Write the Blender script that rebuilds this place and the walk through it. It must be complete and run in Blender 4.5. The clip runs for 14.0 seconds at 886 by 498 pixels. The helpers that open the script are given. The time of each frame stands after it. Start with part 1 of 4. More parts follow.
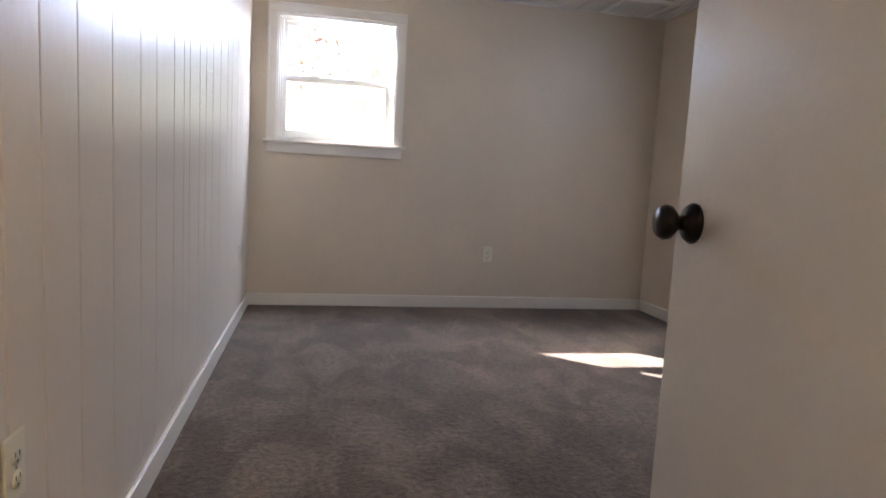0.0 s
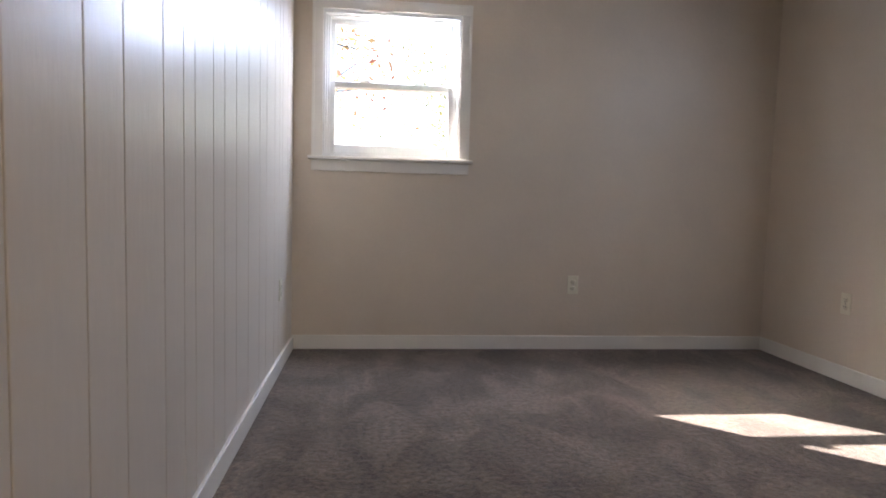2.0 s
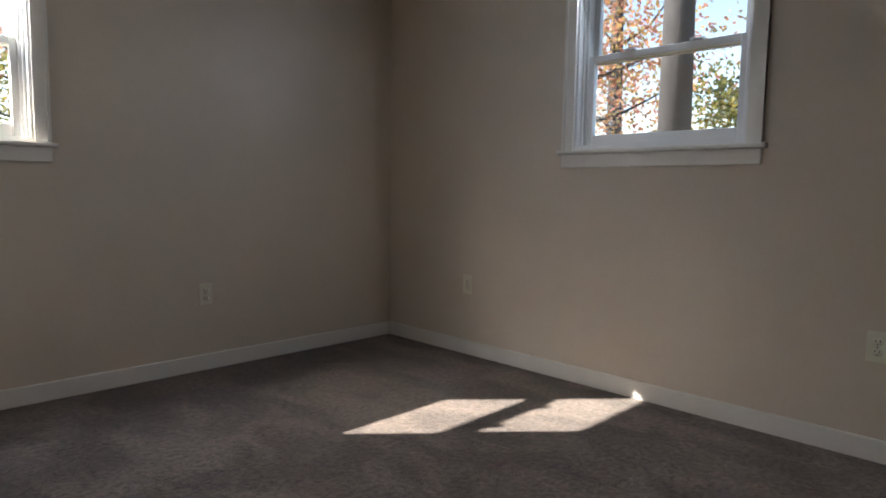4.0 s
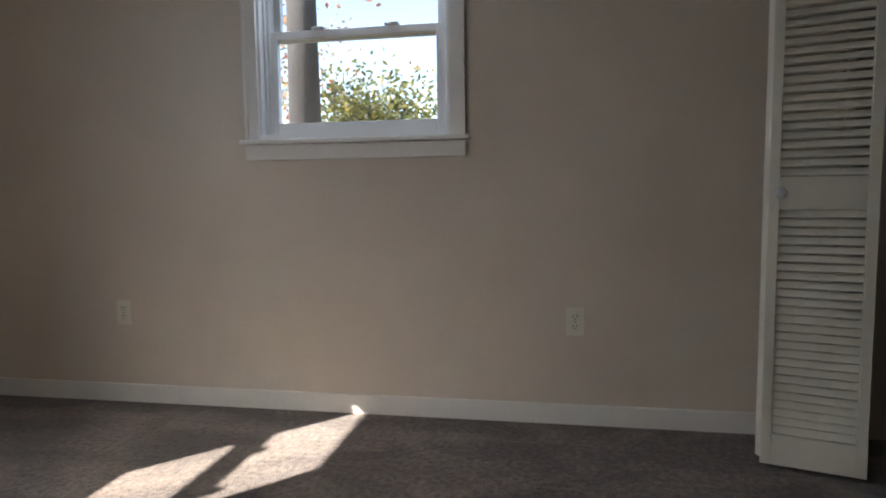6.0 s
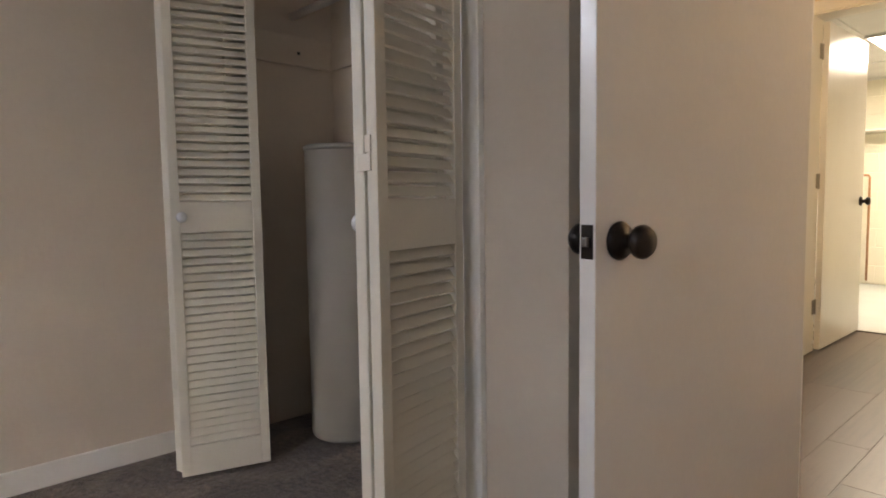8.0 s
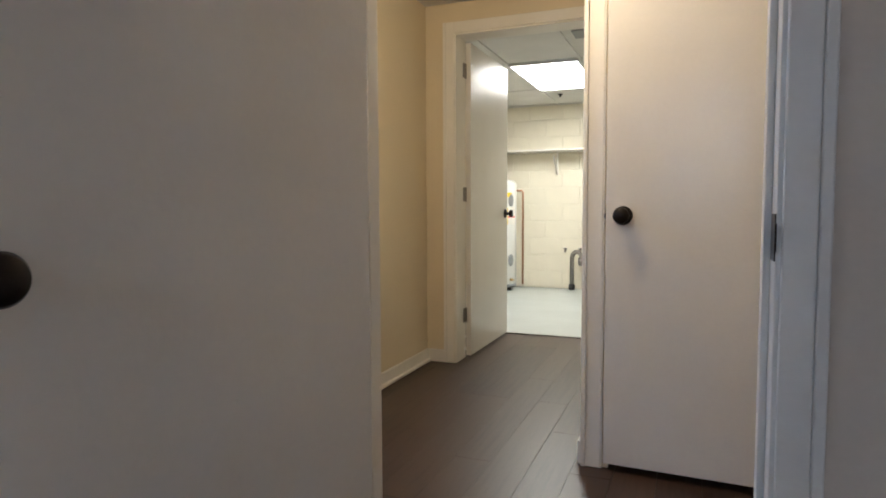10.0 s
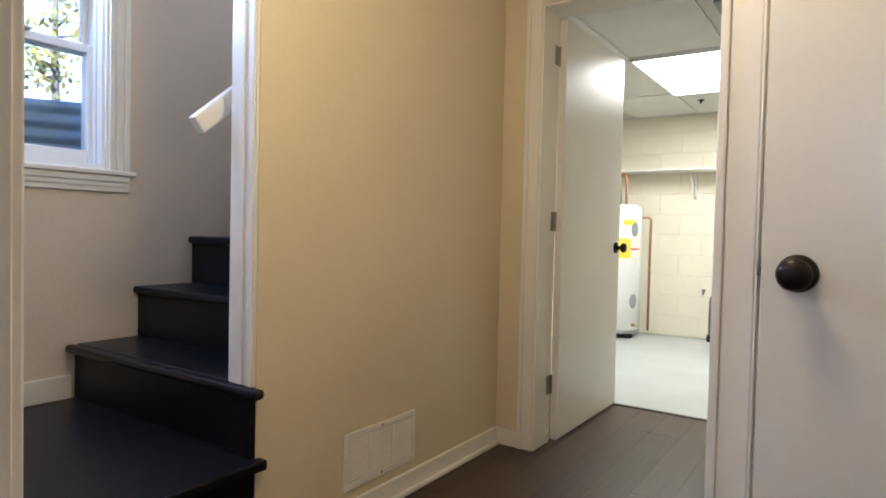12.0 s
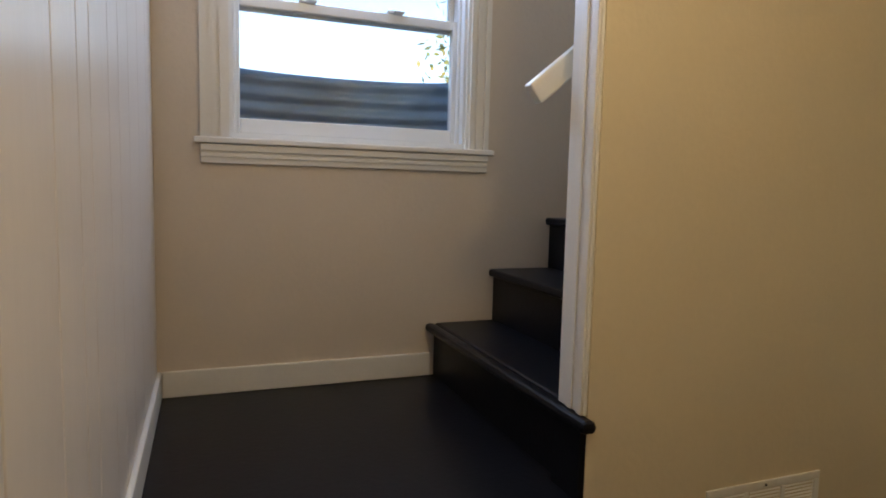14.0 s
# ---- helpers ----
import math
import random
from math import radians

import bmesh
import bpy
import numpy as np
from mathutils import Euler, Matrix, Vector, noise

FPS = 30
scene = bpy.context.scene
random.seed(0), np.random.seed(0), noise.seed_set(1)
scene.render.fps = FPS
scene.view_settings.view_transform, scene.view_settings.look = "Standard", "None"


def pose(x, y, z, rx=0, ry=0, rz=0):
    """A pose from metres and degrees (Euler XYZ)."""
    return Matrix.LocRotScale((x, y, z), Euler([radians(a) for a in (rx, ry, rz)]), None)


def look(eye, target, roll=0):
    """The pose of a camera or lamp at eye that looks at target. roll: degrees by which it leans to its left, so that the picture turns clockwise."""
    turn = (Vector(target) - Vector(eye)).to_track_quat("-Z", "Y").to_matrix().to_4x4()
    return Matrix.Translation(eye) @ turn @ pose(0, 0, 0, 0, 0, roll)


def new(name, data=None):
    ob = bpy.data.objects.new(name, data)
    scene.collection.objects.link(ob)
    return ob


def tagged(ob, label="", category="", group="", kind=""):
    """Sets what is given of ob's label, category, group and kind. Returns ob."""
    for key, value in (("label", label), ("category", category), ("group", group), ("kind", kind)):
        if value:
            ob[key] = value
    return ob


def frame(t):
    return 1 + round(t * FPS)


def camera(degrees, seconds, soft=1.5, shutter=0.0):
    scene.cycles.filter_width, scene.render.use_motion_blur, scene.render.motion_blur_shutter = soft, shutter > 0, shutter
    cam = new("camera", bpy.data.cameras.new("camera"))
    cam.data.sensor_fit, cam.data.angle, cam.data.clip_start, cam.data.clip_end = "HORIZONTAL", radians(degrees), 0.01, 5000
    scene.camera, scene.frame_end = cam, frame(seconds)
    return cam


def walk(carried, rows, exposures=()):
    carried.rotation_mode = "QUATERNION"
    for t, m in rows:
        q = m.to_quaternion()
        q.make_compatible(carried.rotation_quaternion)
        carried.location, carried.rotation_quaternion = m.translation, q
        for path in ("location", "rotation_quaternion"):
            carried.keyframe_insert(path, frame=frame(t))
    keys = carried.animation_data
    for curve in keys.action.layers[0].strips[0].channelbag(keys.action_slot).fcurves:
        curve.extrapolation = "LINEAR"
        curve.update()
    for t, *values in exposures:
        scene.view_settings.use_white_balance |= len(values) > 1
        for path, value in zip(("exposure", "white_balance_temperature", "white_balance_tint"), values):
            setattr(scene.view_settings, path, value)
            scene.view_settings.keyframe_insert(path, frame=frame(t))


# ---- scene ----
cam = camera(71.0, 14.0, soft=1.8)
PATH = [
    (0, (0.467, 1.228, 0.954), (0.866, 3.175, 0.725), 3.2),
    (0.5, (0.488, 1.389, 0.909), (0.700, 3.365, 0.683), 3.3),
    (1, (0.559, 1.563, 0.898), (0.663, 3.552, 0.714), 3.0),
    (1.5, (0.500, 1.717, 0.914), (0.642, 3.704, 0.743), 2.1),
    (2, (0.478, 1.932, 0.909), (0.700, 3.913, 0.752), 1.6),
    (2.5, (0.378, 2.047, 0.944), (0.869, 3.978, 0.767), 1.4),
    (3, (0.342, 2.159, 0.975), (1.162, 3.971, 0.768), 0.2),
    (3.2, (0.284, 2.201, 0.983), (1.249, 3.940, 0.768), 0.2),
    (5.3, (0.358, 2.889, 0.921), (2.156, 3.746, 0.738), -0.5),
    (5.5, (0.379, 2.880, 0.946), (2.215, 3.646, 0.735), -1.0),
    (6, (0.476, 3.011, 0.940), (2.436, 3.364, 0.763), -0.7),
    (6.5, (0.516, 3.029, 0.983), (2.506, 2.927, 0.816), -0.7),
    (7, (0.542, 3.082, 0.977), (2.453, 2.514, 0.821), -0.9),
    (7.5, (0.506, 3.109, 0.959), (2.249, 2.139, 0.815), -0.9),
    (8, (0.495, 3.081, 0.975), (1.956, 1.724, 0.819), -0.8),
    (8.5, (0.414, 3.043, 0.978), (1.554, 1.406, 0.834), -0.0),
    (9, (0.405, 2.906, 0.960), (1.225, 1.087, 0.831), -0.0),
    (9.2, (0.399, 2.863, 0.968), (1.130, 1.007, 0.834), -0.4),
    (11.3, (0.383, 1.805, 0.973), (1.241, 0.002, 0.856), 2.0),
    (11.5, (0.414, 1.706, 0.975), (1.371, -0.047, 0.873), 2.0),
    (12, (0.518, 1.529, 1.005), (1.633, -0.130, 0.946), 1.3),
    (12.5, (0.671, 1.398, 1.052), (1.988, -0.107, 0.995), 1.0),
    (13, (0.708, 1.333, 1.054), (2.347, 0.189, 0.985), 2.1),
    (13.5, (0.744, 1.224, 1.058), (2.563, 0.405, 0.917), 1.8),
    (14, (0.760, 1.175, 1.059), (2.620, 0.465, 0.868), 1.4),
]
walk(cam, [(t, look(eye, target, roll)) for t, eye, target, roll in PATH],
     [(0.0, 3.1, 6600, 17), (1.0, 3.2, 6600, 17), (1.5, 2.95, 6600, 17), (2.5, 2.8, 6600, 17), (3.2, 2.0, 6600, 13), (5.3, 2.3, 6400, 11), (6.5, 2.35, 6600, 12),
      (7.2, 2.8, 6900, 14), (8.0, 3.35, 7100, 17), (8.5, 2.9, 6800, 15), (9.0, 2.55, 6300, 12), (11.5, 3.05, 5500, 11), (12.0, 2.9, 5500, 11), (12.5, 2.25, 5700, 10), (13.0, 1.9, 5700, 9), (13.5, 1.95, 6100, 10), (14.0, 2.2, 6200, 10)])

# ---- light ----
SUN_WAY = Vector((-1.14, 1.02, 1.0)).normalized()
world = bpy.data.worlds.new("sky")
scene.world = world
world.use_nodes = True
wn = world.node_tree
sky = wn.nodes.new("ShaderNodeTexSky")
sky.sky_type, sky.sun_disc = "NISHITA", False
sky.sun_elevation = math.asin(SUN_WAY.z)
sky.sun_rotation = math.atan2(SUN_WAY.x, SUN_WAY.y)
wn.nodes["Background"].inputs["Strength"].default_value = 0.12
wn.links.new(sky.outputs[0], wn.nodes["Background"].inputs["Color"])
sun = new("sun", bpy.data.lights.new("sun", "SUN"))
sun.data.energy, sun.data.angle, sun.data.color = 5.0, radians(0.5), (1.0, 0.94, 0.85)
sun.matrix_world = look(SUN_WAY * 20, (0, 0, 0))


def area_lamp(name, m, w, h, watts, colour):
    lamp = new(name, bpy.data.lights.new(name, "AREA"))
    lamp.data.shape, lamp.data.size, lamp.data.size_y = "RECTANGLE", w, h
    lamp.data.energy, lamp.data.color = watts, colour
    lamp.matrix_world = m
    return lamp


# strip lamps added for sky daylight at window heads; only north outside its sashes
area_lamp("daylight_north", look((0.67, 5.797, 1.95), (0.90, 4.9, 1.0)), 0.48, 0.07, 6.4, (0.58, 0.74, 1.0))
area_lamp("daylight_east", look((3.0, 3.838, 1.96), (1.0, 3.7, 1.2)), 0.78, 0.09, 1.6, (0.70, 0.81, 1.0))
area_lamp("daylight_stair", look((3.0, 0.688, 1.985), (0.6, 0.75, 1.1)), 0.76, 0.09, 2.7, (0.50, 0.66, 1.0))
area_lamp("panel_light", look((1.575, -3.34, 2.17), (1.575, -3.34, 0)), 0.58, 1.16, 5.6, (1.0, 0.90, 0.70))
bulb = new("hall_bulb", bpy.data.lights.new("hall_bulb", "POINT"))
bulb.data.energy, bulb.data.color, bulb.data.shadow_soft_size = 3.9, (1.0, 0.75, 0.42), 0.09
bulb.location = (1.02, 0.66, 2.03)

# ---- materials ----


def mat(name, base, rough=0.6, vary=0.06, scale=6.0, bump=0.0, fine=120.0, metal=0.0, random_vary=0.0, stretch=(1, 1, 1), warm=(1, 1, 1), emit=0.0, spec=0.5):
    """Paint, wood, metal or cloth: two scales of colour variation, fine relief, and a shift from piece to piece."""
    m = bpy.data.materials.new(name)
    m.use_nodes = True
    nt = m.node_tree
    b = nt.nodes["Principled BSDF"]
    b.inputs["Roughness"].default_value, b.inputs["Metallic"].default_value = rough, metal
    b.inputs["Specular IOR Level"].default_value = spec
    tc, mp = nt.nodes.new("ShaderNodeTexCoord"), nt.nodes.new("ShaderNodeMapping")
    mp.inputs["Scale"].default_value = stretch
    nt.links.new(tc.outputs["Object"], mp.inputs[0])
    n1, n2 = nt.nodes.new("ShaderNodeTexNoise"), nt.nodes.new("ShaderNodeTexNoise")
    n1.inputs["Scale"].default_value, n2.inputs["Scale"].default_value = scale, fine
    n1.inputs["Detail"].default_value = n2.inputs["Detail"].default_value = 4
    add = nt.nodes.new("ShaderNodeMath")
    add.operation = "MULTIPLY_ADD"
    add.inputs[1].default_value = 0.45
    for n in (n1, n2):
        nt.links.new(mp.outputs[0], n.inputs["Vector"])
    nt.links.new(n2.outputs[0], add.inputs[0])
    nt.links.new(n1.outputs[0], add.inputs[2])
    src = add.outputs[0]
    if random_vary:
        info, ad2 = nt.nodes.new("ShaderNodeObjectInfo"), nt.nodes.new("ShaderNodeMath")
        ad2.operation, ad2.inputs[1].default_value = "MULTIPLY_ADD", random_vary
        nt.links.new(info.outputs["Random"], ad2.inputs[0])
        nt.links.new(src, ad2.inputs[2])
        src = ad2.outputs[0]
    ramp = nt.nodes.new("ShaderNodeValToRGB")
    ramp.color_ramp.elements[0].position, ramp.color_ramp.elements[1].position = 0.35, 1.1 if not random_vary else 1.3
    ramp.color_ramp.elements[1].position = min(1.0, ramp.color_ramp.elements[1].position)
    ramp.color_ramp.elements[0].color = (*[c * (1 - vary) for c in base], 1)
    ramp.color_ramp.elements[1].color = (*[min(0.95, c * (1 + vary) * w) for c, w in zip(base, warm)], 1)
    nt.links.new(src, ramp.inputs[0])
    nt.links.new(ramp.outputs[0], b.inputs["Base Color"])
    if bump:
        bp = nt.nodes.new("ShaderNodeBump")
        bp.inputs["Strength"].default_value, bp.inputs["Distance"].default_value = bump, 0.01
        nt.links.new(n2.outputs[0], bp.inputs["Height"])
        nt.links.new(bp.outputs[0], b.inputs["Normal"])
    if emit:
        b.inputs["Emission Color"].default_value, b.inputs["Emission Strength"].default_value = (*base, 1), emit
    return m


WALL = mat("cream_wall_paint", (0.66, 0.57, 0.465), 0.42, 0.05, 2.2, 0.10, 60)
PANEL = mat("cream_panel_paint", (0.68, 0.61, 0.53), 0.34, 0.05, 2.5, 0.10, 50, stretch=(1, 1, 0.25), random_vary=0.12)
HALLWALL = mat("beige_hall_paint", (0.68, 0.585, 0.415), 0.45, 0.05, 2.0, 0.08, 60)
WHITE = mat("white_trim_paint", (0.78, 0.75, 0.69), 0.35, 0.04, 5, 0.05, 80)
DOORW = mat("white_door_paint", (0.74, 0.71, 0.66), 0.26, 0.04, 3, 0.06, 70)
LOUVER = mat("ivory_louver_paint", (0.72, 0.67, 0.56), 0.42, 0.05, 4, 0.08, 90)
VINYL = mat("white_vinyl", (0.80, 0.80, 0.78), 0.30, 0.02, 5)
CEIL = mat("white_ceiling_tile", (0.70, 0.69, 0.66), 0.85, 0.08, 4, 0.35, 150)
GRID = mat("white_ceiling_grid", (0.75, 0.74, 0.72), 0.5, 0.03)
BLACKPAINT = mat("black_stair_paint", (0.006, 0.006, 0.008), 0.34, 0.35, 4, 0.05, 60, spec=0.20)
BRONZE = mat("dark_bronze", (0.018, 0.014, 0.012), 0.30, 0.3, 20, metal=0.7)
STEEL = mat("satin_steel", (0.26, 0.24, 0.22), 0.38, 0.1, 20, metal=0.9)
BRASS = mat("aged_brass", (0.55, 0.40, 0.18), 0.35, 0.1, 20, metal=0.9)
IVORY = mat("ivory_plastic", (0.76, 0.72, 0.58), 0.35, 0.03)
DARK = mat("dark_slot", (0.02, 0.02, 0.02), 0.7, 0.2)
LAMINATE = mat("dark_laminate", (0.036, 0.021, 0.014), 0.36, 0.6, 5, 0.06, 40, stretch=(9, 0.7, 1), random_vary=0.35, spec=0.28)
CONCRETE = mat("grey_floor_paint", (0.42, 0.45, 0.44), 0.35, 0.10, 3, 0.08, 40)
BLOCKPAINT = mat("cream_block_paint", (0.78, 0.73, 0.60), 0.5, 0.03, 5, 0.25, 50, random_vary=0.03)
MORTAR = mat("cream_mortar_paint", (0.77, 0.72, 0.595), 0.6, 0.05, 8, 0.2, 70)
ENAMEL = mat("white_enamel", (0.80, 0.80, 0.78), 0.25, 0.03)
GREYP = mat("grey_plastic", (0.28, 0.29, 0.30), 0.5, 0.1)
YELLOW = mat("yellow_label", (0.85, 0.62, 0.03), 0.5, 0.05)
RED = mat("red_label", (0.6, 0.05, 0.03), 0.5, 0.05)
COPPER = mat("copper_pipe", (0.45, 0.24, 0.13), 0.4, 0.15, 15, metal=0.8)
GALV = mat("galvanised_corrugated_steel", (0.22, 0.31, 0.42), 0.45, 0.25, 6, 0.1, 40, metal=0.6)
TANK = mat("matt_white_tank", (0.38, 0.35, 0.30), 0.6, 0.04, 3)
GRASS = mat("dry_lawn", (0.13, 0.105, 0.05), 0.9, 0.5, 0.8, 0.5, 30, warm=(1.2, 1, 0.7))
BARK = mat("grey_bark", (0.05, 0.05, 0.052), 0.9, 0.4, 5, 0.8, 30, stretch=(1, 1, 0.3))
SIDING = mat("exterior_siding", (0.55, 0.52, 0.48), 0.7, 0.06)
ROOF = mat("roof_shingle", (0.10, 0.09, 0.09), 0.9, 0.3, 8, 0.4)


def carpet_material():
    """Taupe cut pile with speckled yarn and broad brushed patches."""
    m = bpy.data.materials.new("taupe_carpet")
    m.use_nodes = True
    nt = m.node_tree
    b = nt.nodes["Principled BSDF"]
    b.inputs["Roughness"].default_value = 0.95
    b.inputs["Specular IOR Level"].default_value = 0.1
    b.inputs["Sheen Weight"].default_value = 0.25
    tc = nt.nodes.new("ShaderNodeTexCoord")
    big, fine, mid = [nt.nodes.new("ShaderNodeTexNoise") for _ in range(3)]
    for n, s, d in ((big, 3.0, 6), (fine, 150, 3), (mid, 45, 4)):
        n.inputs["Scale"].default_value, n.inputs["Detail"].default_value = s, d
        nt.links.new(tc.outputs["Object"], n.inputs["Vector"])
    stroke = nt.nodes.new("ShaderNodeMapping")
    stroke.inputs["Rotation"].default_value, stroke.inputs["Scale"].default_value = (0, 0, 0.12), (1.35, 0.85, 1)
    nt.links.new(tc.outputs["Object"], stroke.inputs[0])
    nt.links.new(stroke.outputs[0], big.inputs["Vector"])
    big.inputs["Distortion"].default_value = 0.8
    r1, r2 = nt.nodes.new("ShaderNodeValToRGB"), nt.nodes.new("ShaderNodeValToRGB")
    r1.color_ramp.elements[0].position, r1.color_ramp.elements[1].position = 0.42, 0.60
    r1.color_ramp.elements[0].color, r1.color_ramp.elements[1].color = (0.088, 0.064, 0.049, 1), (0.158, 0.121, 0.095, 1)
    r2.color_ramp.elements[0].position, r2.color_ramp.elements[1].position = 0.35, 0.65
    r2.color_ramp.elements[0].color, r2.color_ramp.elements[1].color = (0.30, 0.28, 0.27, 1), (1.7, 1.66, 1.63, 1)
    mx, add = nt.nodes.new("ShaderNodeMixRGB"), nt.nodes.new("ShaderNodeMath")
    mx.blend_type, mx.inputs[0].default_value = "MULTIPLY", 1.0
    add.operation, add.inputs[1].default_value = "MULTIPLY_ADD", 0.5
    nt.links.new(mid.outputs[0], add.inputs[0])
    half = nt.nodes.new("ShaderNodeMath")
    half.operation, half.inputs[1].default_value = "MULTIPLY", 0.5
    nt.links.new(fine.outputs[0], half.inputs[0])
    nt.links.new(half.outputs[0], add.inputs[2])
    nt.links.new(big.outputs[0], r1.inputs[0])
    nt.links.new(add.outputs[0], r2.inputs[0])
    nt.links.new(r1.outputs[0], mx.inputs[1])
    nt.links.new(r2.outputs[0], mx.inputs[2])
    nt.links.new(mx.outputs[0], b.inputs["Base Color"])
    bp = nt.nodes.new("ShaderNodeBump")
    bp.inputs["Strength"].default_value, bp.inputs["Distance"].default_value = 0.9, 0.012
    nt.links.new(add.outputs[0], bp.inputs["Height"])
    nt.links.new(bp.outputs[0], b.inputs["Normal"])
    return m


def glass_material():
    m = bpy.data.materials.new("window_glass")
    m.use_nodes = True
    b = m.node_tree.nodes["Principled BSDF"]
    b.inputs["Transmission Weight"].default_value, b.inputs["Roughness"].default_value = 1.0, 0.0
    b.inputs["IOR"].default_value = 1.45
    return m


def leaf_material(name, cols):
    m = bpy.data.materials.new(name)
    m.use_nodes = True
    nt = m.node_tree
    b = nt.nodes["Principled BSDF"]
    b.inputs["Roughness"].default_value = 0.6
    geo, ramp = nt.nodes.new("ShaderNodeNewGeometry"), nt.nodes.new("ShaderNodeValToRGB")
    ramp.color_ramp.interpolation = "CONSTANT"
    while len(ramp.color_ramp.elements) < len(cols):
        ramp.color_ramp.elements.new(0.5)
    for n, (e, c) in enumerate(zip(ramp.color_ramp.elements, cols)):
        e.position, e.color = n / len(cols), (*c, 1)
    nt.links.new(geo.outputs["Random Per Island"], ramp.inputs[0])
    nt.links.new(ramp.outputs[0], b.inputs["Base Color"])
    tr, mix = nt.nodes.new("ShaderNodeBsdfTranslucent"), nt.nodes.new("ShaderNodeMixShader")
    mix.inputs[0].default_value = 0.6
    nt.links.new(ramp.outputs[0], tr.inputs["Color"])
    nt.links.new(b.outputs[0], mix.inputs[1])
    nt.links.new(tr.outputs[0], mix.inputs[2])
    nt.links.new(mix.outputs[0], nt.nodes["Material Output"].inputs["Surface"])
    return m


CARPET, GLASS = carpet_material(), glass_material()
AUTUMN = leaf_material("autumn_leaves", [(0.46, 0.24, 0.11), (0.52, 0.35, 0.14), (0.40, 0.17, 0.12), (0.36, 0.30, 0.13), (0.46, 0.24, 0.17)])
GOLD = leaf_material("yellow_green_leaves", [(0.20, 0.20, 0.06), (0.14, 0.17, 0.06), (0.28, 0.24, 0.07), (0.10, 0.12, 0.05)])

# ---- mesh helpers ----


def box(bm, x0, y0, z0, x1, y1, z1, bevel=0.0, m=None):
    """Adds a box, bevelled if asked, to a bmesh."""
    made = bmesh.ops.create_cube(bm, size=1.0, matrix=Matrix.Translation(((x0 + x1) / 2, (y0 + y1) / 2, (z0 + z1) / 2)) @ Matrix.Diagonal((abs(x1 - x0), abs(y1 - y0), abs(z1 - z0), 1)))
    vs = made["verts"]
    if bevel:
        out = bmesh.ops.bevel(bm, geom=list({e for v in vs for e in v.link_edges}), offset=bevel, segments=2, affect="EDGES", profile=0.5)
        vs = list({v for f in out["faces"] for v in f.verts} | {v for v in vs if v.is_valid})
    if m is not None:
        bmesh.ops.transform(bm, matrix=m, verts=vs)
    return bm


def boxes(*rows, bevel=0.0):
    bm = bmesh.new()
    for r in rows:
        box(bm, *r, bevel=bevel)
    return bm


def lathe(profile, segments=32):
    """A turned body about z from (radius, height) pairs."""
    bm = bmesh.new()
    rings = []
    for r, z in profile:
        rings.append([bm.verts.new((max(r, 1e-4) * math.cos(a), max(r, 1e-4) * math.sin(a), z)) for a in [2 * math.pi * i / segments for i in range(segments)]])
    for a, b in zip(rings, rings[1:]):
        for i in range(segments):
            f = bm.faces.new((a[i], a[(i + 1) % segments], b[(i + 1) % segments], b[i]))
            f.smooth = True
    bm.faces.new(rings[-1])
    bm.faces.new(rings[0][::-1])
    return bm


def tube(points, r, segments=12):
    """A pipe of even thickness through points."""
    bm = bmesh.new()
    pts = [Vector(p) for p in points]
    rings, up = [], Vector((0.13, 0.97, 0.21))
    for i, p in enumerate(pts):
        d = (pts[min(i + 1, len(pts) - 1)] - pts[max(i - 1, 0)]).normalized()
        u = d.cross(up).normalized()
        w = d.cross(u)
        rad = r[i] if isinstance(r, (list, tuple)) else r
        rings.append([bm.verts.new(p + rad * (math.cos(a) * u + math.sin(a) * w)) for a in [2 * math.pi * k / segments for k in range(segments)]])
    for a, b in zip(rings, rings[1:]):
        for k in range(segments):
            bm.faces.new((a[k], a[(k + 1) % segments], b[(k + 1) % segments], b[k])).smooth = True
    bm.faces.new(rings[0][::-1])
    bm.faces.new(rings[-1])
    return bm


def mesh_of(name, bm, material):
    bmesh.ops.recalc_face_normals(bm, faces=bm.faces)
    me = bpy.data.meshes.new(name)
    bm.to_mesh(me)
    bm.free()
    me.materials.append(material)
    return me


def part(name, bm, material, parent=None, label="", m=None):
    """One mesh object, under a thing or a part if given."""
    ob = new(name, mesh_of(name, bm, material))
    if parent:
        ob.parent = parent
    if m is not None:
        ob.matrix_basis = m
    return tagged(ob, label)


def piece(name, me, parent, m):
    ob = new(name, me)
    ob.parent = parent
    ob.matrix_basis = m
    return ob


def thing(name, m, label, category, group="", kind=""):
    ob = new(name)
    ob.matrix_basis = m
    return tagged(ob, label, category, group, kind)


def setting(name, bm, material, label="", category=""):
    return tagged(part(name, bm, material), label, category, kind="structure")

# ---- plan: bedroom x 0..2.98, y 2.0..5.53, entry y 1.45..2.0; hall south of y 1.34; utility room south of y -1.17 ----
XE, YN, YC, YH, ZC = 2.985, 5.66, 2.00, 1.335, 2.215
OUT = 0.15

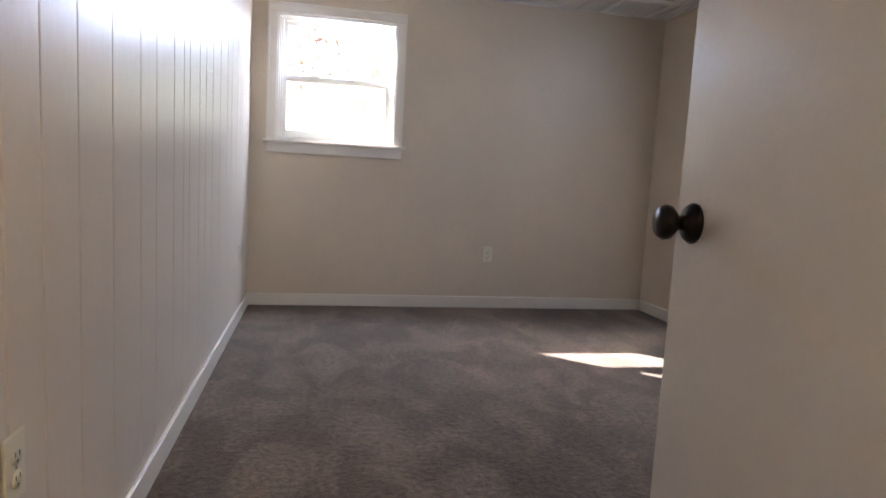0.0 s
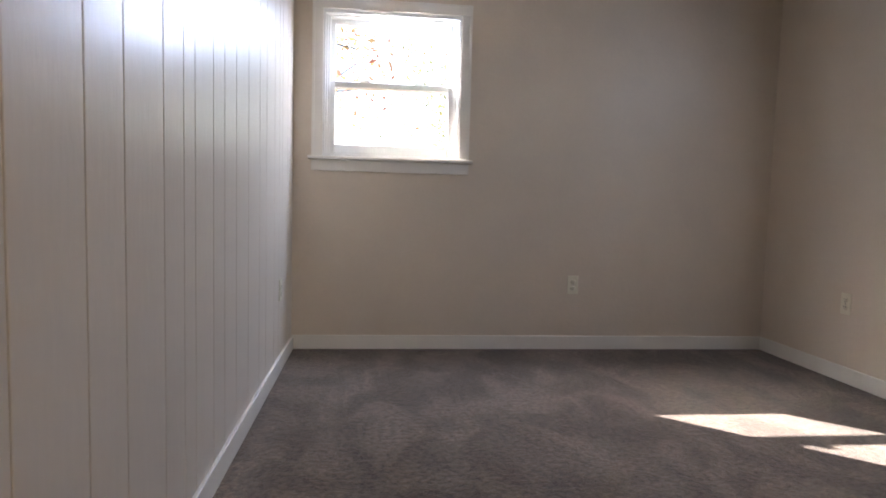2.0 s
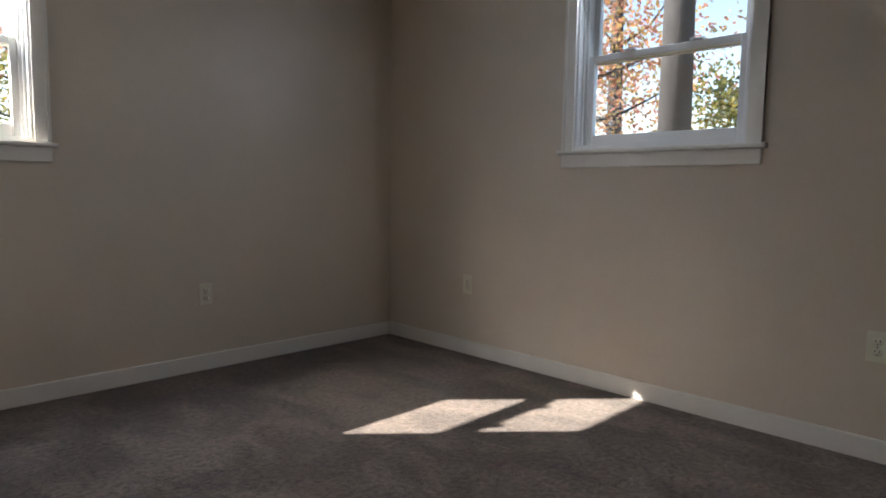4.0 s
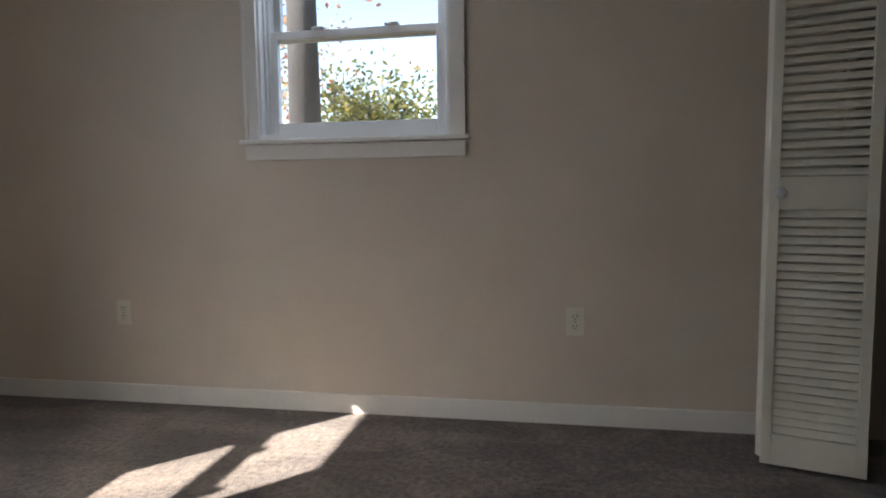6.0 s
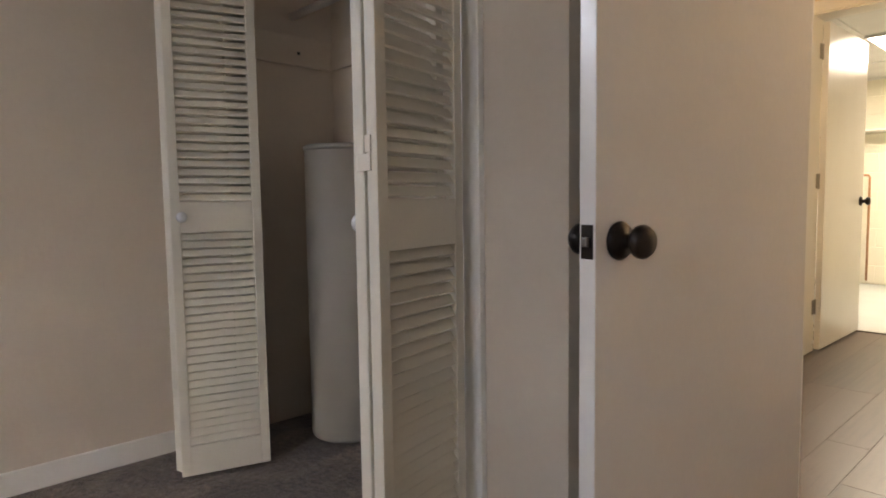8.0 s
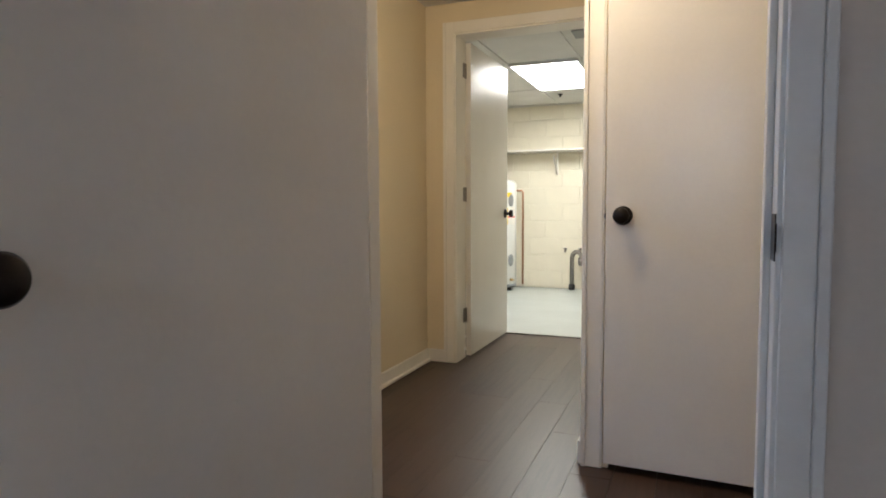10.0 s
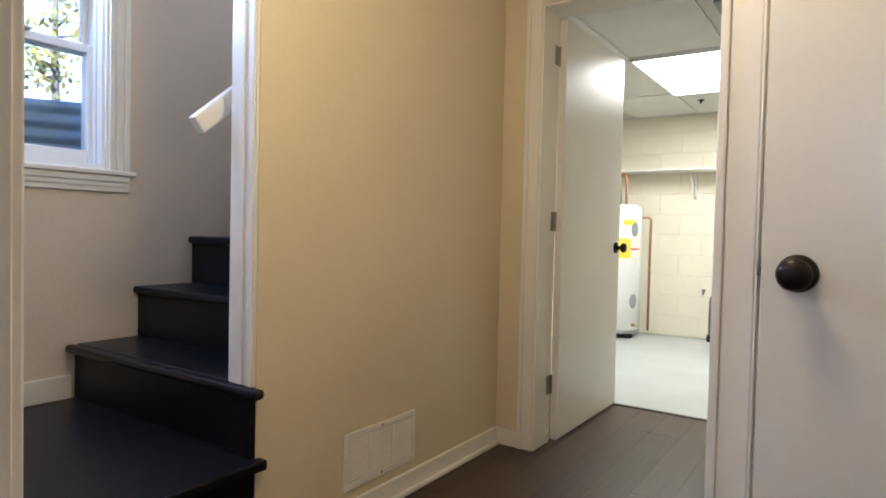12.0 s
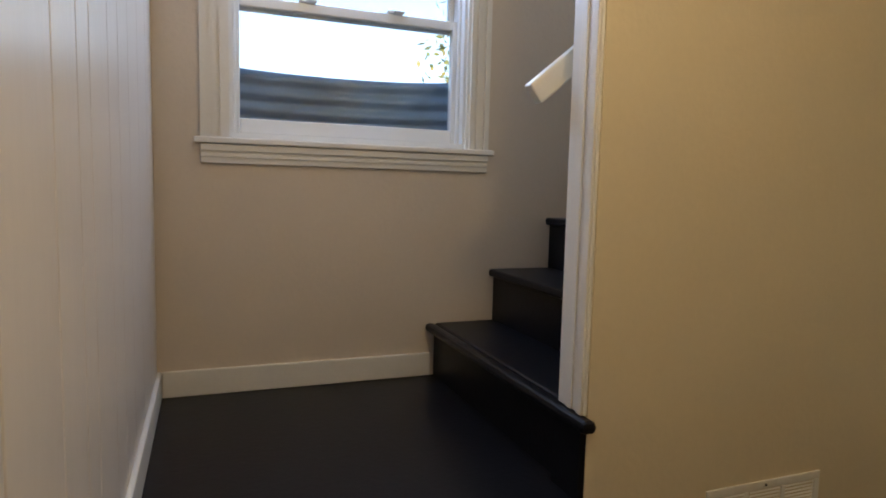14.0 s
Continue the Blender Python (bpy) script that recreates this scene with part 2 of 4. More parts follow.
# bedroom walls
setting("wall_north", boxes((-0.12, YN, -0.1, 0.16, YN + OUT, ZC), (0.98, YN, -0.1, XE + OUT, YN + OUT, ZC), (0.16, YN, -0.1, 0.98, YN + OUT, 1.148), (0.16, YN, 1.99, 0.98, YN + OUT, ZC)), WALL,
        "cream painted outer wall with a window opening", "wall")
setting("wall_east", boxes((XE, YH - 0.0, -0.1, XE + OUT, 3.418, ZC), (XE, 4.258, -0.1, XE + OUT, YN, ZC), (XE, 3.418, -0.1, XE + OUT, 4.258, 1.177), (XE, 3.418, 2.01, XE + OUT, 4.258, ZC)), WALL,
        "cream painted outer wall with a window opening", "wall")
wall_west = setting("wall_west", boxes((-0.12, 1.45, -0.1, -0.007, YN, ZC)), WALL, "cream painted wood-panelled wall with vertical grooves", "wall")
setting("wall_door", boxes((-0.30, YH, -0.1, 0.242, 1.45, ZC), (1.04, YH, -0.1, 1.27, 1.45, ZC), (0.242, YH, 2.06, 1.04, 1.45, ZC)), WALL, "cream painted partition with the bedroom doorway", "wall")
setting("wall_closet_side", boxes((1.27, 1.45, 0, 1.37, YC, ZC)), WALL, "cream painted side of the closet", "wall")
setting("wall_closet_front", boxes((1.37, YC - 0.10, 0, 1.585, YC, ZC), (2.91, YC - 0.10, 0, XE, YC, ZC), (1.585, YC - 0.10, 2.05, 2.91, YC, ZC)), WALL, "cream painted closet front with a wide opening", "wall")
wall_hall_n = setting("wall_hall_north", boxes((1.27, YH + 0.007, -0.1, XE, 1.45, 2.6)), WALL, "cream panelled wall between closet and stair landing", "wall")
setting("floor_carpet", boxes((0, 1.40, -0.1, XE, YN, 0.0)), CARPET, "taupe cut-pile carpet with brushed marks", "carpet")


def tile_ceiling(name, x0, x1, y0, y1, z, step_x, step_y, ox, oy, label):
    """Lay-in tiles between a proud grid, one mesh."""
    bm = boxes((x0, y0, z + 0.012, x1, y1, z + 0.10))
    xs = [ox + step_x * i for i in range(-8, 9) if x0 < ox + step_x * i < x1]
    ys = [oy + step_y * i for i in range(-8, 9) if y0 < oy + step_y * i < y1]
    for x in xs:
        box(bm, x - 0.011, y0, z, x + 0.011, y1, z + 0.0119)
    for y in ys:
        box(bm, x0, y - 0.011, z + 0.002, x1, y + 0.011, z + 0.0118)
    for r in ((x0, y0, z - 0.002, x0 + 0.02, y1, z + 0.0117), (x1 - 0.02, y0, z - 0.002, x1, y1, z + 0.0117), (x0, y1 - 0.02, z - 0.003, x1, y1, z + 0.0116), (x0, y0, z - 0.003, x1, y0 + 0.02, z + 0.0116)):
        box(bm, *r)
    return setting(name, bm, CEIL, label, "ceiling")


tile_ceiling("ceiling_bedroom", 0, XE, 1.45, YN, ZC, 0.61, 1.22, 0.45, 4.9, "white textured lay-in tile ceiling")

# grooved planks on the west wall and the stair-landing wall
WIDTHS = (0.165, 0.225, 0.150, 0.100, 0.190, 0.140, 0.170, 0.210, 0.230)


def plank_run(parent, along, start, end, fixed, facing, z0, z1):
    p, k = start, 0
    while p < end - 0.02:
        w = min(WIDTHS[k % 9], end - p)
        if along == "y":
            bm = boxes((fixed - 0.010, 0.0015, z0, fixed, w - 0.0025, z1), bevel=0.0025)
            part("panel_board", bm, PANEL, parent, m=pose(0, p, 0))
        else:
            bm = boxes((0.0015, fixed, z0, w - 0.0025, fixed + 0.010, z1), bevel=0.0025)
            part("panel_board", bm, PANEL, parent, m=pose(p, 0, 0))
        p, k = p + w, k + 1


plank_run(wall_west, "y", 1.45, YN, 0.0, 1, 0.0, ZC)
plank_run(wall_hall_n, "x", 1.19, XE, YH, -1, 0.0, 2.6)

# hall, landing and stair walls
setting("wall_hall_west", boxes((0.655, -1.065, -0.1, 0.755, 0.22, ZC)), HALLWALL, "beige painted hall wall", "wall")
setting("wall_hall_closet", boxes((-0.30, 0.12, -0.1, -0.105, 0.22, ZC), (-0.105, 0.12, 2.06, 0.655, 0.22, ZC)), HALLWALL, "beige painted wall over the white hall door", "wall")
setting("wall_hall_end", boxes((-0.42, 0.10, -0.1, -0.30, 1.45, ZC)), HALLWALL, "beige painted end of the hall", "wall")
setting("wall_stair", boxes((1.935, -1.065, -0.1, 2.055, 0.360, 4.4)), HALLWALL, "yellow-beige painted wall beside the stair", "wall")
setting("wall_utility", boxes((-0.5, -1.23, -0.1, 0.915, -1.065, ZC), (1.75, -1.23, -0.1, 2.055, -1.065, ZC), (0.915, -1.23, 2.045, 1.75, -1.065, ZC)), HALLWALL, "beige painted wall with the utility doorway", "wall")
setting("wall_stair_east", boxes((XE, 1.11, -0.1, XE + 0.2, YH, 4.4), (XE, -3.2, -0.1, XE + 0.2, 0.24, 4.4), (XE, 0.24, -0.1, XE + 0.2, 1.11, 1.213), (XE, 0.24, 2.06, XE + 0.2, 1.11, 4.4)),
        WALL, "grey-beige painted outer wall of the stair with a window opening", "wall")
setting("wall_stair_south", boxes((2.055, -3.3, 2.32, XE, -3.2, 4.4)), WALL, "painted wall at the head of the stair", "wall")
setting("wall_stair_north_upper", boxes((1.98, YH + 0.007, 2.6, XE, 1.45, 4.4)), WALL, "painted upper wall of the stairwell", "wall")
setting("wall_stair_west_upper", boxes((1.935, 0.360, 2.4, 2.055, YH, 4.4)), WALL, "painted upper wall of the stairwell", "wall")
setting("ceiling_stair", boxes((1.88, -3.3, 4.4, XE + 0.2, 1.45, 4.5)), CEIL, "white stairwell ceiling", "ceiling")
setting("ceiling_hall", boxes((-0.42, -1.23, ZC, 1.935, 1.45, ZC + 0.1), (1.935, 0.360, ZC, 2.055, YH, 2.4)), CEIL, "white hall ceiling", "ceiling")
setting("subfloor_hall", boxes((-0.42, -2.08, -0.1, 2.055, 1.40, -0.012)), DARK, "dark underlay beneath the plank floor", "floor")

# utility room
YU = -4.95
setting("floor_utility", boxes((-0.7, YU, -0.1, 3.1, -2.08, -0.004)), CONCRETE, "grey painted concrete floor", "floor")
wall_block = setting("wall_block", boxes((-0.8, YU - 0.2, -0.1, 3.2, YU - 0.006, 2.3)), MORTAR, "cream painted concrete block wall", "wall")
setting("wall_utility_east", boxes((3.0, YU, -0.1, 3.1, -3.205, 2.3)), BLOCKPAINT, "cream painted utility room wall", "wall")
setting("wall_utility_west", boxes((-0.8, YU, -0.1, -0.7, -1.23, 2.3)), BLOCKPAINT, "cream painted utility room wall", "wall")
tile_ceiling("ceiling_utility", -0.7, 3.0, YU, -1.23, 2.20, 0.61, 1.22, 1.27, -3.95, "white lay-in tile ceiling with a metal grid")

# ---- trim ----


def baseboard(x0, y0, x1, y1, nx, ny, z=0.0, h=0.085, t=0.014):
    """A skirting board with a rounded top along a wall line; (nx, ny) points into the room."""
    xa, xb, ya, yb = min(x0, x1, x0 + nx * t, x1 + nx * t), max(x0, x1, x0 + nx * t, x1 + nx * t), min(y0, y1, y0 + ny * t, y1 + ny * t), max(y0, y1, y0 + ny * t, y1 + ny * t)
    return setting("baseboard", boxes((xa, ya, z, xb, yb, z + h), bevel=0.004), WHITE, "white painted baseboard", "baseboard")


def shoe(x0, y0, x1, y1, nx, ny, z=0.0):
    t = 0.018
    xa, xb, ya, yb = min(x0, x1 + nx * t), max(x0, x1 + nx * t), min(y0, y1 + ny * t), max(y0, y1 + ny * t)
    return setting("trim", boxes((xa, ya, z, xb, yb, z + 0.02), bevel=0.006), WHITE, "white quarter-round shoe moulding", "trim")


baseboard(0.0, 1.45, 0.0, YN - 0.015, 1, 0)
baseboard(0.0, YN, XE, YN, 0, -1)
baseboard(XE, YC, XE, YN - 0.015, -1, 0)
baseboard(1.29, YC, 1.51, YC, 0, 1)
baseboard(1.27, 1.47, 1.27, YC, -1, 0)
baseboard(XE, 0.372, XE, YH - 0.015, -1, 0, 0.34, 0.09)
baseboard(1.90, YH, XE, YH, 0, -1, 0.34, 0.09)
baseboard(1.935, -1.065, 1.935, 0.305, -1, 0, 0.0, 0.08)
shoe(1.921, -1.065, 1.921, 0.305, -1, 0)
baseboard(1.815, -1.065, 1.920, -1.065, 0, 1, 0.0, 0.08)
baseboard(0.755, -1.05, 0.755, 0.22, 1, 0, 0.0, 0.09)
baseboard(1.16, YH, 1.66, YH, 0, -1, 0.0, 0.09)
baseboard(1.38, 1.45, XE, 1.45, 0, 1, 0.0, 0.085)


def casing(name, rows, label="white painted door casing"):
    """Stepped architrave: a flat board with a raised outer bead."""
    return setting(name, boxes(*rows, bevel=0.003), WHITE, label, "trim")


# bedroom doorway: jambs, stops, casings on both sides
JX0, JX1 = 0.262, 1.02
setting("door_frame_bedroom", boxes((0.242, YH - 0.003, 0, JX0, 1.453, 2.04), (JX1, YH - 0.003, 0, 1.04, 1.453, 2.04), (0.242, YH - 0.003, 2.04, 1.04, 1.453, 2.06), (JX0, 1.365, 0, JX0 + 0.012, 1.40, 2.03), (JX1 - 0.012, 1.365, 0, JX1, 1.40, 2.03), bevel=0.002), WHITE, "white painted door jamb", "door frame")
for y, s in ((1.45, 1), (YH, -1)):
    for a, b in ((0.187, 0.254), (1.028, 1.095)):
        ya, yb = sorted((y, y + s * 0.014))
        yc, yd = sorted((y, y + s * 0.020))
        outer = (a, a + 0.018) if a < 0.5 else (b - 0.018, b)
        casing("trim", ((a + (0.018 if a < 0.5 else 0), ya, 0, b - (0 if a < 0.5 else 0.018), yb, 2.10), (outer[0], yc, 0, outer[1], yd, 2.10)))
    ya, yb = sorted((y, y + s * 0.016))
    casing("trim", ((0.254, ya, 2.052, 1.028, yb, 2.10),))
# closet opening
casing("trim", ((1.525, YC, 0, 1.57, YC + 0.014, 2.11), (1.51, YC, 0, 1.525, YC + 0.02, 2.11)))
casing("trim", ((2.925, YC, 0, 2.966, YC + 0.014, 2.11),))
casing("trim", ((1.57, YC, 2.04, 2.925, YC + 0.013, 2.11),))
setting("door_frame_closet", boxes((1.57, 1.895, 0, 1.585, YC + 0.003, 2.04), (2.91, 1.895, 0, 2.925, YC + 0.003, 2.04), (1.57, 1.895, 2.035, 2.925, YC + 0.002, 2.05)), WHITE, "white painted closet jamb", "door frame")
# utility doorway
frame_u = setting("door_frame_utility", boxes((0.915, -1.233, 0, 0.93, -1.062, 2.025), (1.735, -1.233, 0, 1.75, -1.062, 2.025), (0.915, -1.233, 2.025, 1.75, -1.062, 2.045)), WHITE, "white painted utility door jamb", "door frame")
casing("trim", ((1.743, -1.065, 0, 1.795, -1.05, 2.10), (1.795, -1.065, 0, 1.815, -1.045, 2.10)))
casing("trim", ((0.865, -1.065, 0, 0.922, -1.05, 2.10), (0.845, -1.065, 0, 0.865, -1.045, 2.10)))
casing("trim", ((0.922, -1.065, 2.035, 1.743, -1.051, 2.10),))
# hall door casing and the end trim of the stair wall
casing("trim", ((0.682, 0.22, 0, 0.738, 0.234, 2.11), (0.738, 0.22, 0, 0.755, 0.24, 2.11)))
casing("trim", ((-0.105, 0.22, 2.045, 0.682, 0.233, 2.11),))
setting("door_frame_hall", boxes((0.6775, 0.19, 0, 0.6815, 0.2335, 2.045), (-0.125, 0.118, 0, -0.105, 0.225, 2.045)), WHITE, "white painted hall door jamb", "door frame")
casing("trim", ((1.938, 0.360, 0.546, 2.052, 0.368, 2.21), (1.942, 0.368, 0.546, 1.966, 0.375, 2.21), (1.988, 0.368, 0.546, 2.012, 0.373, 2.21)), "white fluted end trim of the stair wall")

# ---- windows ----


def window(name, m, w, z0, z1, meet, label, flute=False, fr=0.045, s=0.030):
    """A white double-hung window in its opening: local x along the wall, y outwards, z up; the wall face is y = 0."""
    win = thing(name, m, label, "window", kind="structure")
    h, d = w / 2, OUT
    part("jamb_liner", boxes((-h, 0.0, z0, -h + 0.02, d, z1), (h - 0.02, 0.0, z0, h, d, z1), (-h + 0.02, 0, z1 - 0.02, h - 0.02, d, z1), (-h + 0.02, 0.0, z0 - 0.0, h - 0.02, d, z0 + 0.02)), VINYL, win)
    part("window_frame", boxes((-h + 0.02, 0.045, z0 + 0.02, -h + fr, 0.14, z1 - 0.02), (h - fr, 0.045, z0 + 0.02, h - 0.02, 0.14, z1 - 0.02), (-h + fr, 0.045, z1 - 0.03, h - fr, 0.14, z1 - 0.02),
                               (-h + 0.02, 0.03, z0 + 0.02, -h + 0.032, 0.044, z1 - 0.02), (h - 0.032, 0.03, z0 + 0.02, h - 0.02, 0.044, z1 - 0.02), bevel=0.003), VINYL, win)
    for nm, ya, yb, za, zb, bot, top in (("lower_sash", 0.055, 0.09, z0 + 0.022, meet + 0.018, 0.052, 0.034), ("upper_sash", 0.095, 0.13, meet - 0.018, z1 - 0.03, 0.034, 0.03)):
        a = h - fr + 0.002
        sash = part(nm, boxes((-a, ya, za, -a + s, yb, zb), (a - s, ya, za, a, yb, zb), (-a + s, ya, za, a - s, yb, za + bot), (-a + s, ya, zb - top, a - s, yb, zb), bevel=0.004), VINYL, win)
        pane = part("pane", boxes((-a + s - 0.004, (ya + yb) / 2 - 0.002, za + bot - 0.004, a - s + 0.004, (ya + yb) / 2 + 0.002, zb - top + 0.004)), GLASS, sash, "clear glass pane")
        pane.visible_shadow = False
    for x in (-0.16, 0.16):
        part("sash_lock", boxes((x - 0.03, 0.048, meet + 0.0185, x + 0.03, 0.085, meet + 0.03), (x - 0.008, 0.03, meet + 0.0185, x + 0.03, 0.047, meet + 0.026), bevel=0.003), VINYL, win)
    c = 0.062
    strips = (((0.0, c, 0.014), (c - 0.014, c, 0.019)) if not flute else ((0.0, c + 0.028, 0.012), (0.012, 0.028, 0.02), (0.038, 0.054, 0.02), (0.07, c + 0.028, 0.024)))
    wide = c if not flute else c + 0.028
    part("casing", boxes(*[(-h - b + 0.008, -t, z0 - 0.0, -h - a + 0.008, -0.0, z1 + 0.0) for a, b, t in strips]), WHITE, win)
    part("casing", boxes(*[(h + a - 0.008, -t, z0 - 0.0, h + b - 0.008, -0.0, z1 + 0.0) for a, b, t in strips]), WHITE, win)
    part("head_casing", boxes((-h - wide + 0.008, -0.016, z1, h + wide - 0.008, 0, z1 + wide), (-h - wide + 0.008, -0.02, z1 + wide - 0.014, h + wide - 0.008, -0.0165, z1 + wide), bevel=0.002), WHITE, win)
    part("window_sill", boxes((-h - wide - 0.012, -0.038, z0 - 0.02, h + wide + 0.012, 0.05, z0 - 0.0005), bevel=0.004), WHITE, win)
    ap = [(-h - wide + 0.008, -0.016, z0 - 0.085, h + wide - 0.008, 0, z0 - 0.021)]
    if flute:
        ap += [(-h - wide + 0.008, -0.026, z0 - 0.045, h + wide - 0.008, -0.0165, z0 - 0.022), (-h - wide + 0.008, -0.022, z0 - 0.066, h + wide - 0.008, -0.0165, z0 - 0.052)]
    part("apron", boxes(*ap, bevel=0.002), WHITE, win)
    return win


window("window_1", pose(0.57, YN, 0), 0.82, 1.148, 1.99, 1.574, "white vinyl double-hung window with painted casing, daylight outside")
window("window_2", pose(XE, 3.838, 0, 0, 0, -90), 0.84, 1.177, 2.01, 1.62, "white vinyl double-hung window facing autumn trees")
window("window_3", pose(XE, 0.675, 0, 0, 0, -90), 0.87, 1.213, 2.06, 1.68, "white double-hung window with fluted casing onto a metal window well", True, 0.028, 0.02)

# ---- doors and hardware ----


def knob_bm(side):
    """Rosette, neck and ball of a door knob along local y; side is +1 or -1."""
    bm = lathe([(0.0, 0.0), (0.033, 0.0), (0.034, 0.004), (0.028, 0.012), (0.013, 0.016), (0.012, 0.028), (0.020, 0.034), (0.028, 0.042), (0.029, 0.051), (0.023, 0.060), (0.0, 0.063)], 28)
    bmesh.ops.rotate(bm, matrix=Matrix.Rotation(radians(-90 * side), 3, "X"), verts=bm.verts)
    return bm


def slab_door(name, m, w, h, label, knob_x, knob_z=0.93, hinges=()):
    """A flush door: local x from the hinge to the latch edge, y through its thickness."""
    d = thing(name, m, label, "door")
    t = 0.035
    part("door_slab", boxes((0, -t / 2, 0.012, w, t / 2, h), bevel=0.002), DOORW, d)
    for s in (1, -1):
        k = part("door_knob", knob_bm(s), BRONZE, d, "dark bronze round knob")
        k.matrix_basis = pose(knob_x, s * t / 2, knob_z)
    lp = part("latch_plate", boxes((w - 0.0005, -0.0125, knob_z - 0.029, w + 0.0015, 0.0125, knob_z + 0.029)), BRONZE, d, "dark latch plate")
    part("latch_bolt", boxes((w + 0.0015, -0.006, knob_z - 0.008, w + 0.009, 0.006, knob_z + 0.008), bevel=0.002), STEEL, lp, "steel latch bolt")
    for z in hinges:
        bm = boxes((-0.004, -t / 2 - 0.001, z - 0.045, -0.0005, t / 2, z + 0.045))
        bmesh.ops.create_cone(bm, cap_ends=True, segments=12, radius1=0.006, radius2=0.006, depth=0.094, matrix=Matrix.Translation((-0.005, t / 2 + 0.004, z)))
        part("hinge", bm, STEEL, d, "satin steel butt hinge")
    return d


ang = math.degrees(math.atan2(2.197 - 1.435, 1.091 - 1.005))
slab_door("bedroom_door", pose(1.006, 1.437, 0, 0, 0, ang), 0.764, 2.03, "white flush bedroom door standing wide open with dark bronze knob", 0.704, 0.902)
slab_door("utility_door", pose(1.716, -1.236, 0, 0, 0, -90.5), 0.83, 2.015, "white flush utility door open into the bright room", 0.765, 0.93)
slab_door("hall_door", pose(-0.096, 0.272, 0.018, 0, 0, -2.5), 0.765, 2.00, "white flush hall door nearly closed with dark bronze knob", 0.705, 0.925)
for z in (1.84, 1.06, 0.28):
    hg = tagged(part("hinge", boxes((1.7305, -1.228, z - 0.045, 1.7345, -1.185, z + 0.045), (1.7255, -1.2335, z - 0.047, 1.7345, -1.2285, z + 0.047), bevel=0.0015), STEEL, frame_u), "satin steel hinge")
for z in (0.06, 0.14):
    tagged(part("door_stop_pin", boxes((1.725, -1.215, z - 0.012, 1.7345, -1.197, z + 0.012), bevel=0.003), VINYL, frame_u), "small white peg")
strike = tagged(part("strike_plate", boxes((0.2615, 1.405, 0.885, 0.2635, 1.452, 0.96), (0.2615, 1.450, 0.90, 0.2645, 1.462, 0.945)), BRONZE), "dark strike plate on the white door jamb", "strike plate")
bhl = thing("hinge_leaf", pose(1.0195, 1.425, 1.075), "white painted hinge leaf on the bedroom door jamb", "hinge")
part("leaf", boxes((-0.0025, -0.024, -0.045, 0, 0.016, 0.045), bevel=0.001), WHITE, bhl)
for dy, dz in ((-0.012, -0.032), (0.002, 0.0), (-0.012, 0.032)):
    part("screw", lathe([(0.004, 0), (0.004, 0.001)], 10), DARK, bhl, m=pose(-0.0026, dy, dz, 0, -90, 0))

# ---- louvred bifold doors ----
LW, LH = 0.305, 1.99
STILE = mesh_of("stile", boxes((0, -0.0135, 0, 0.032, 0.0135, LH), bevel=0.002), LOUVER)


def slat_mesh():
    bm = bmesh.new()
    box(bm, 0.031, -0.0035, -0.0130, LW - 0.031, 0.0030, 0.0130, bevel=0.0015)
    bmesh.ops.rotate(bm, matrix=Matrix.Rotation(radians(-35), 3, "X"), verts=bm.verts)
    return mesh_of("slat", bm, LOUVER)


SLAT = slat_mesh()
RAIL_B = mesh_of("rail", boxes((0.032, -0.0125, 0.0, LW - 0.032, 0.0125, 0.105), bevel=0.001), LOUVER)
RAIL_M = mesh_of("rail", boxes((0.032, -0.0125, 0.86, LW - 0.032, 0.0125, 0.965), bevel=0.001), LOUVER)
RAIL_T = mesh_of("rail", boxes((0.032, -0.0125, LH - 0.08, LW - 0.032, 0.0125, LH), bevel=0.001), LOUVER)


def leaf(parent, a, b, z=0.015, knob=0, flip=False):
    """One louvred leaf from plan point a to plan point b."""
    d = math.degrees(math.atan2(b[1] - a[1], b[0] - a[0]))
    lf = part("leaf", boxes((0.0, -0.0136, 0.4, 0.0005, -0.013, 0.401)), LOUVER, parent, m=pose(a[0], a[1], z, 0, 0, d))
    piece("stile", STILE, lf, pose(0, 0, 0))
    piece("stile", STILE, lf, pose(LW - 0.032, 0, 0))
    for r in (RAIL_B, RAIL_M, RAIL_T):
        piece("rail", r, lf, pose(0, 0, 0))
    turn = pose(0, 0, 0, 0, 0, 0) if not flip else Matrix.Translation((LW, 0, 0)) @ pose(0, 0, 0, 0, 0, 180)
    for z0, z1 in ((0.105, 0.86), (0.965, LH - 0.08)):
        n = int((z1 - z0) / 0.029)
        for i in range(n):
            piece("slat", SLAT, lf, Matrix.Translation((0, 0, z0 + (i + 0.5) * (z1 - z0) / n)) @ turn)
    if knob:
        bm = lathe([(0.008, 0), (0.007, 0.01), (0.016, 0.016), (0.018, 0.024), (0.012, 0.030), (0, 0.031)], 20)
        k = part("knob", bm, ENAMEL, lf, "round white knob")
        k.matrix_basis = pose(0.035, knob * 0.0135, 0.915, -90 * knob, 0, 0)
    return lf


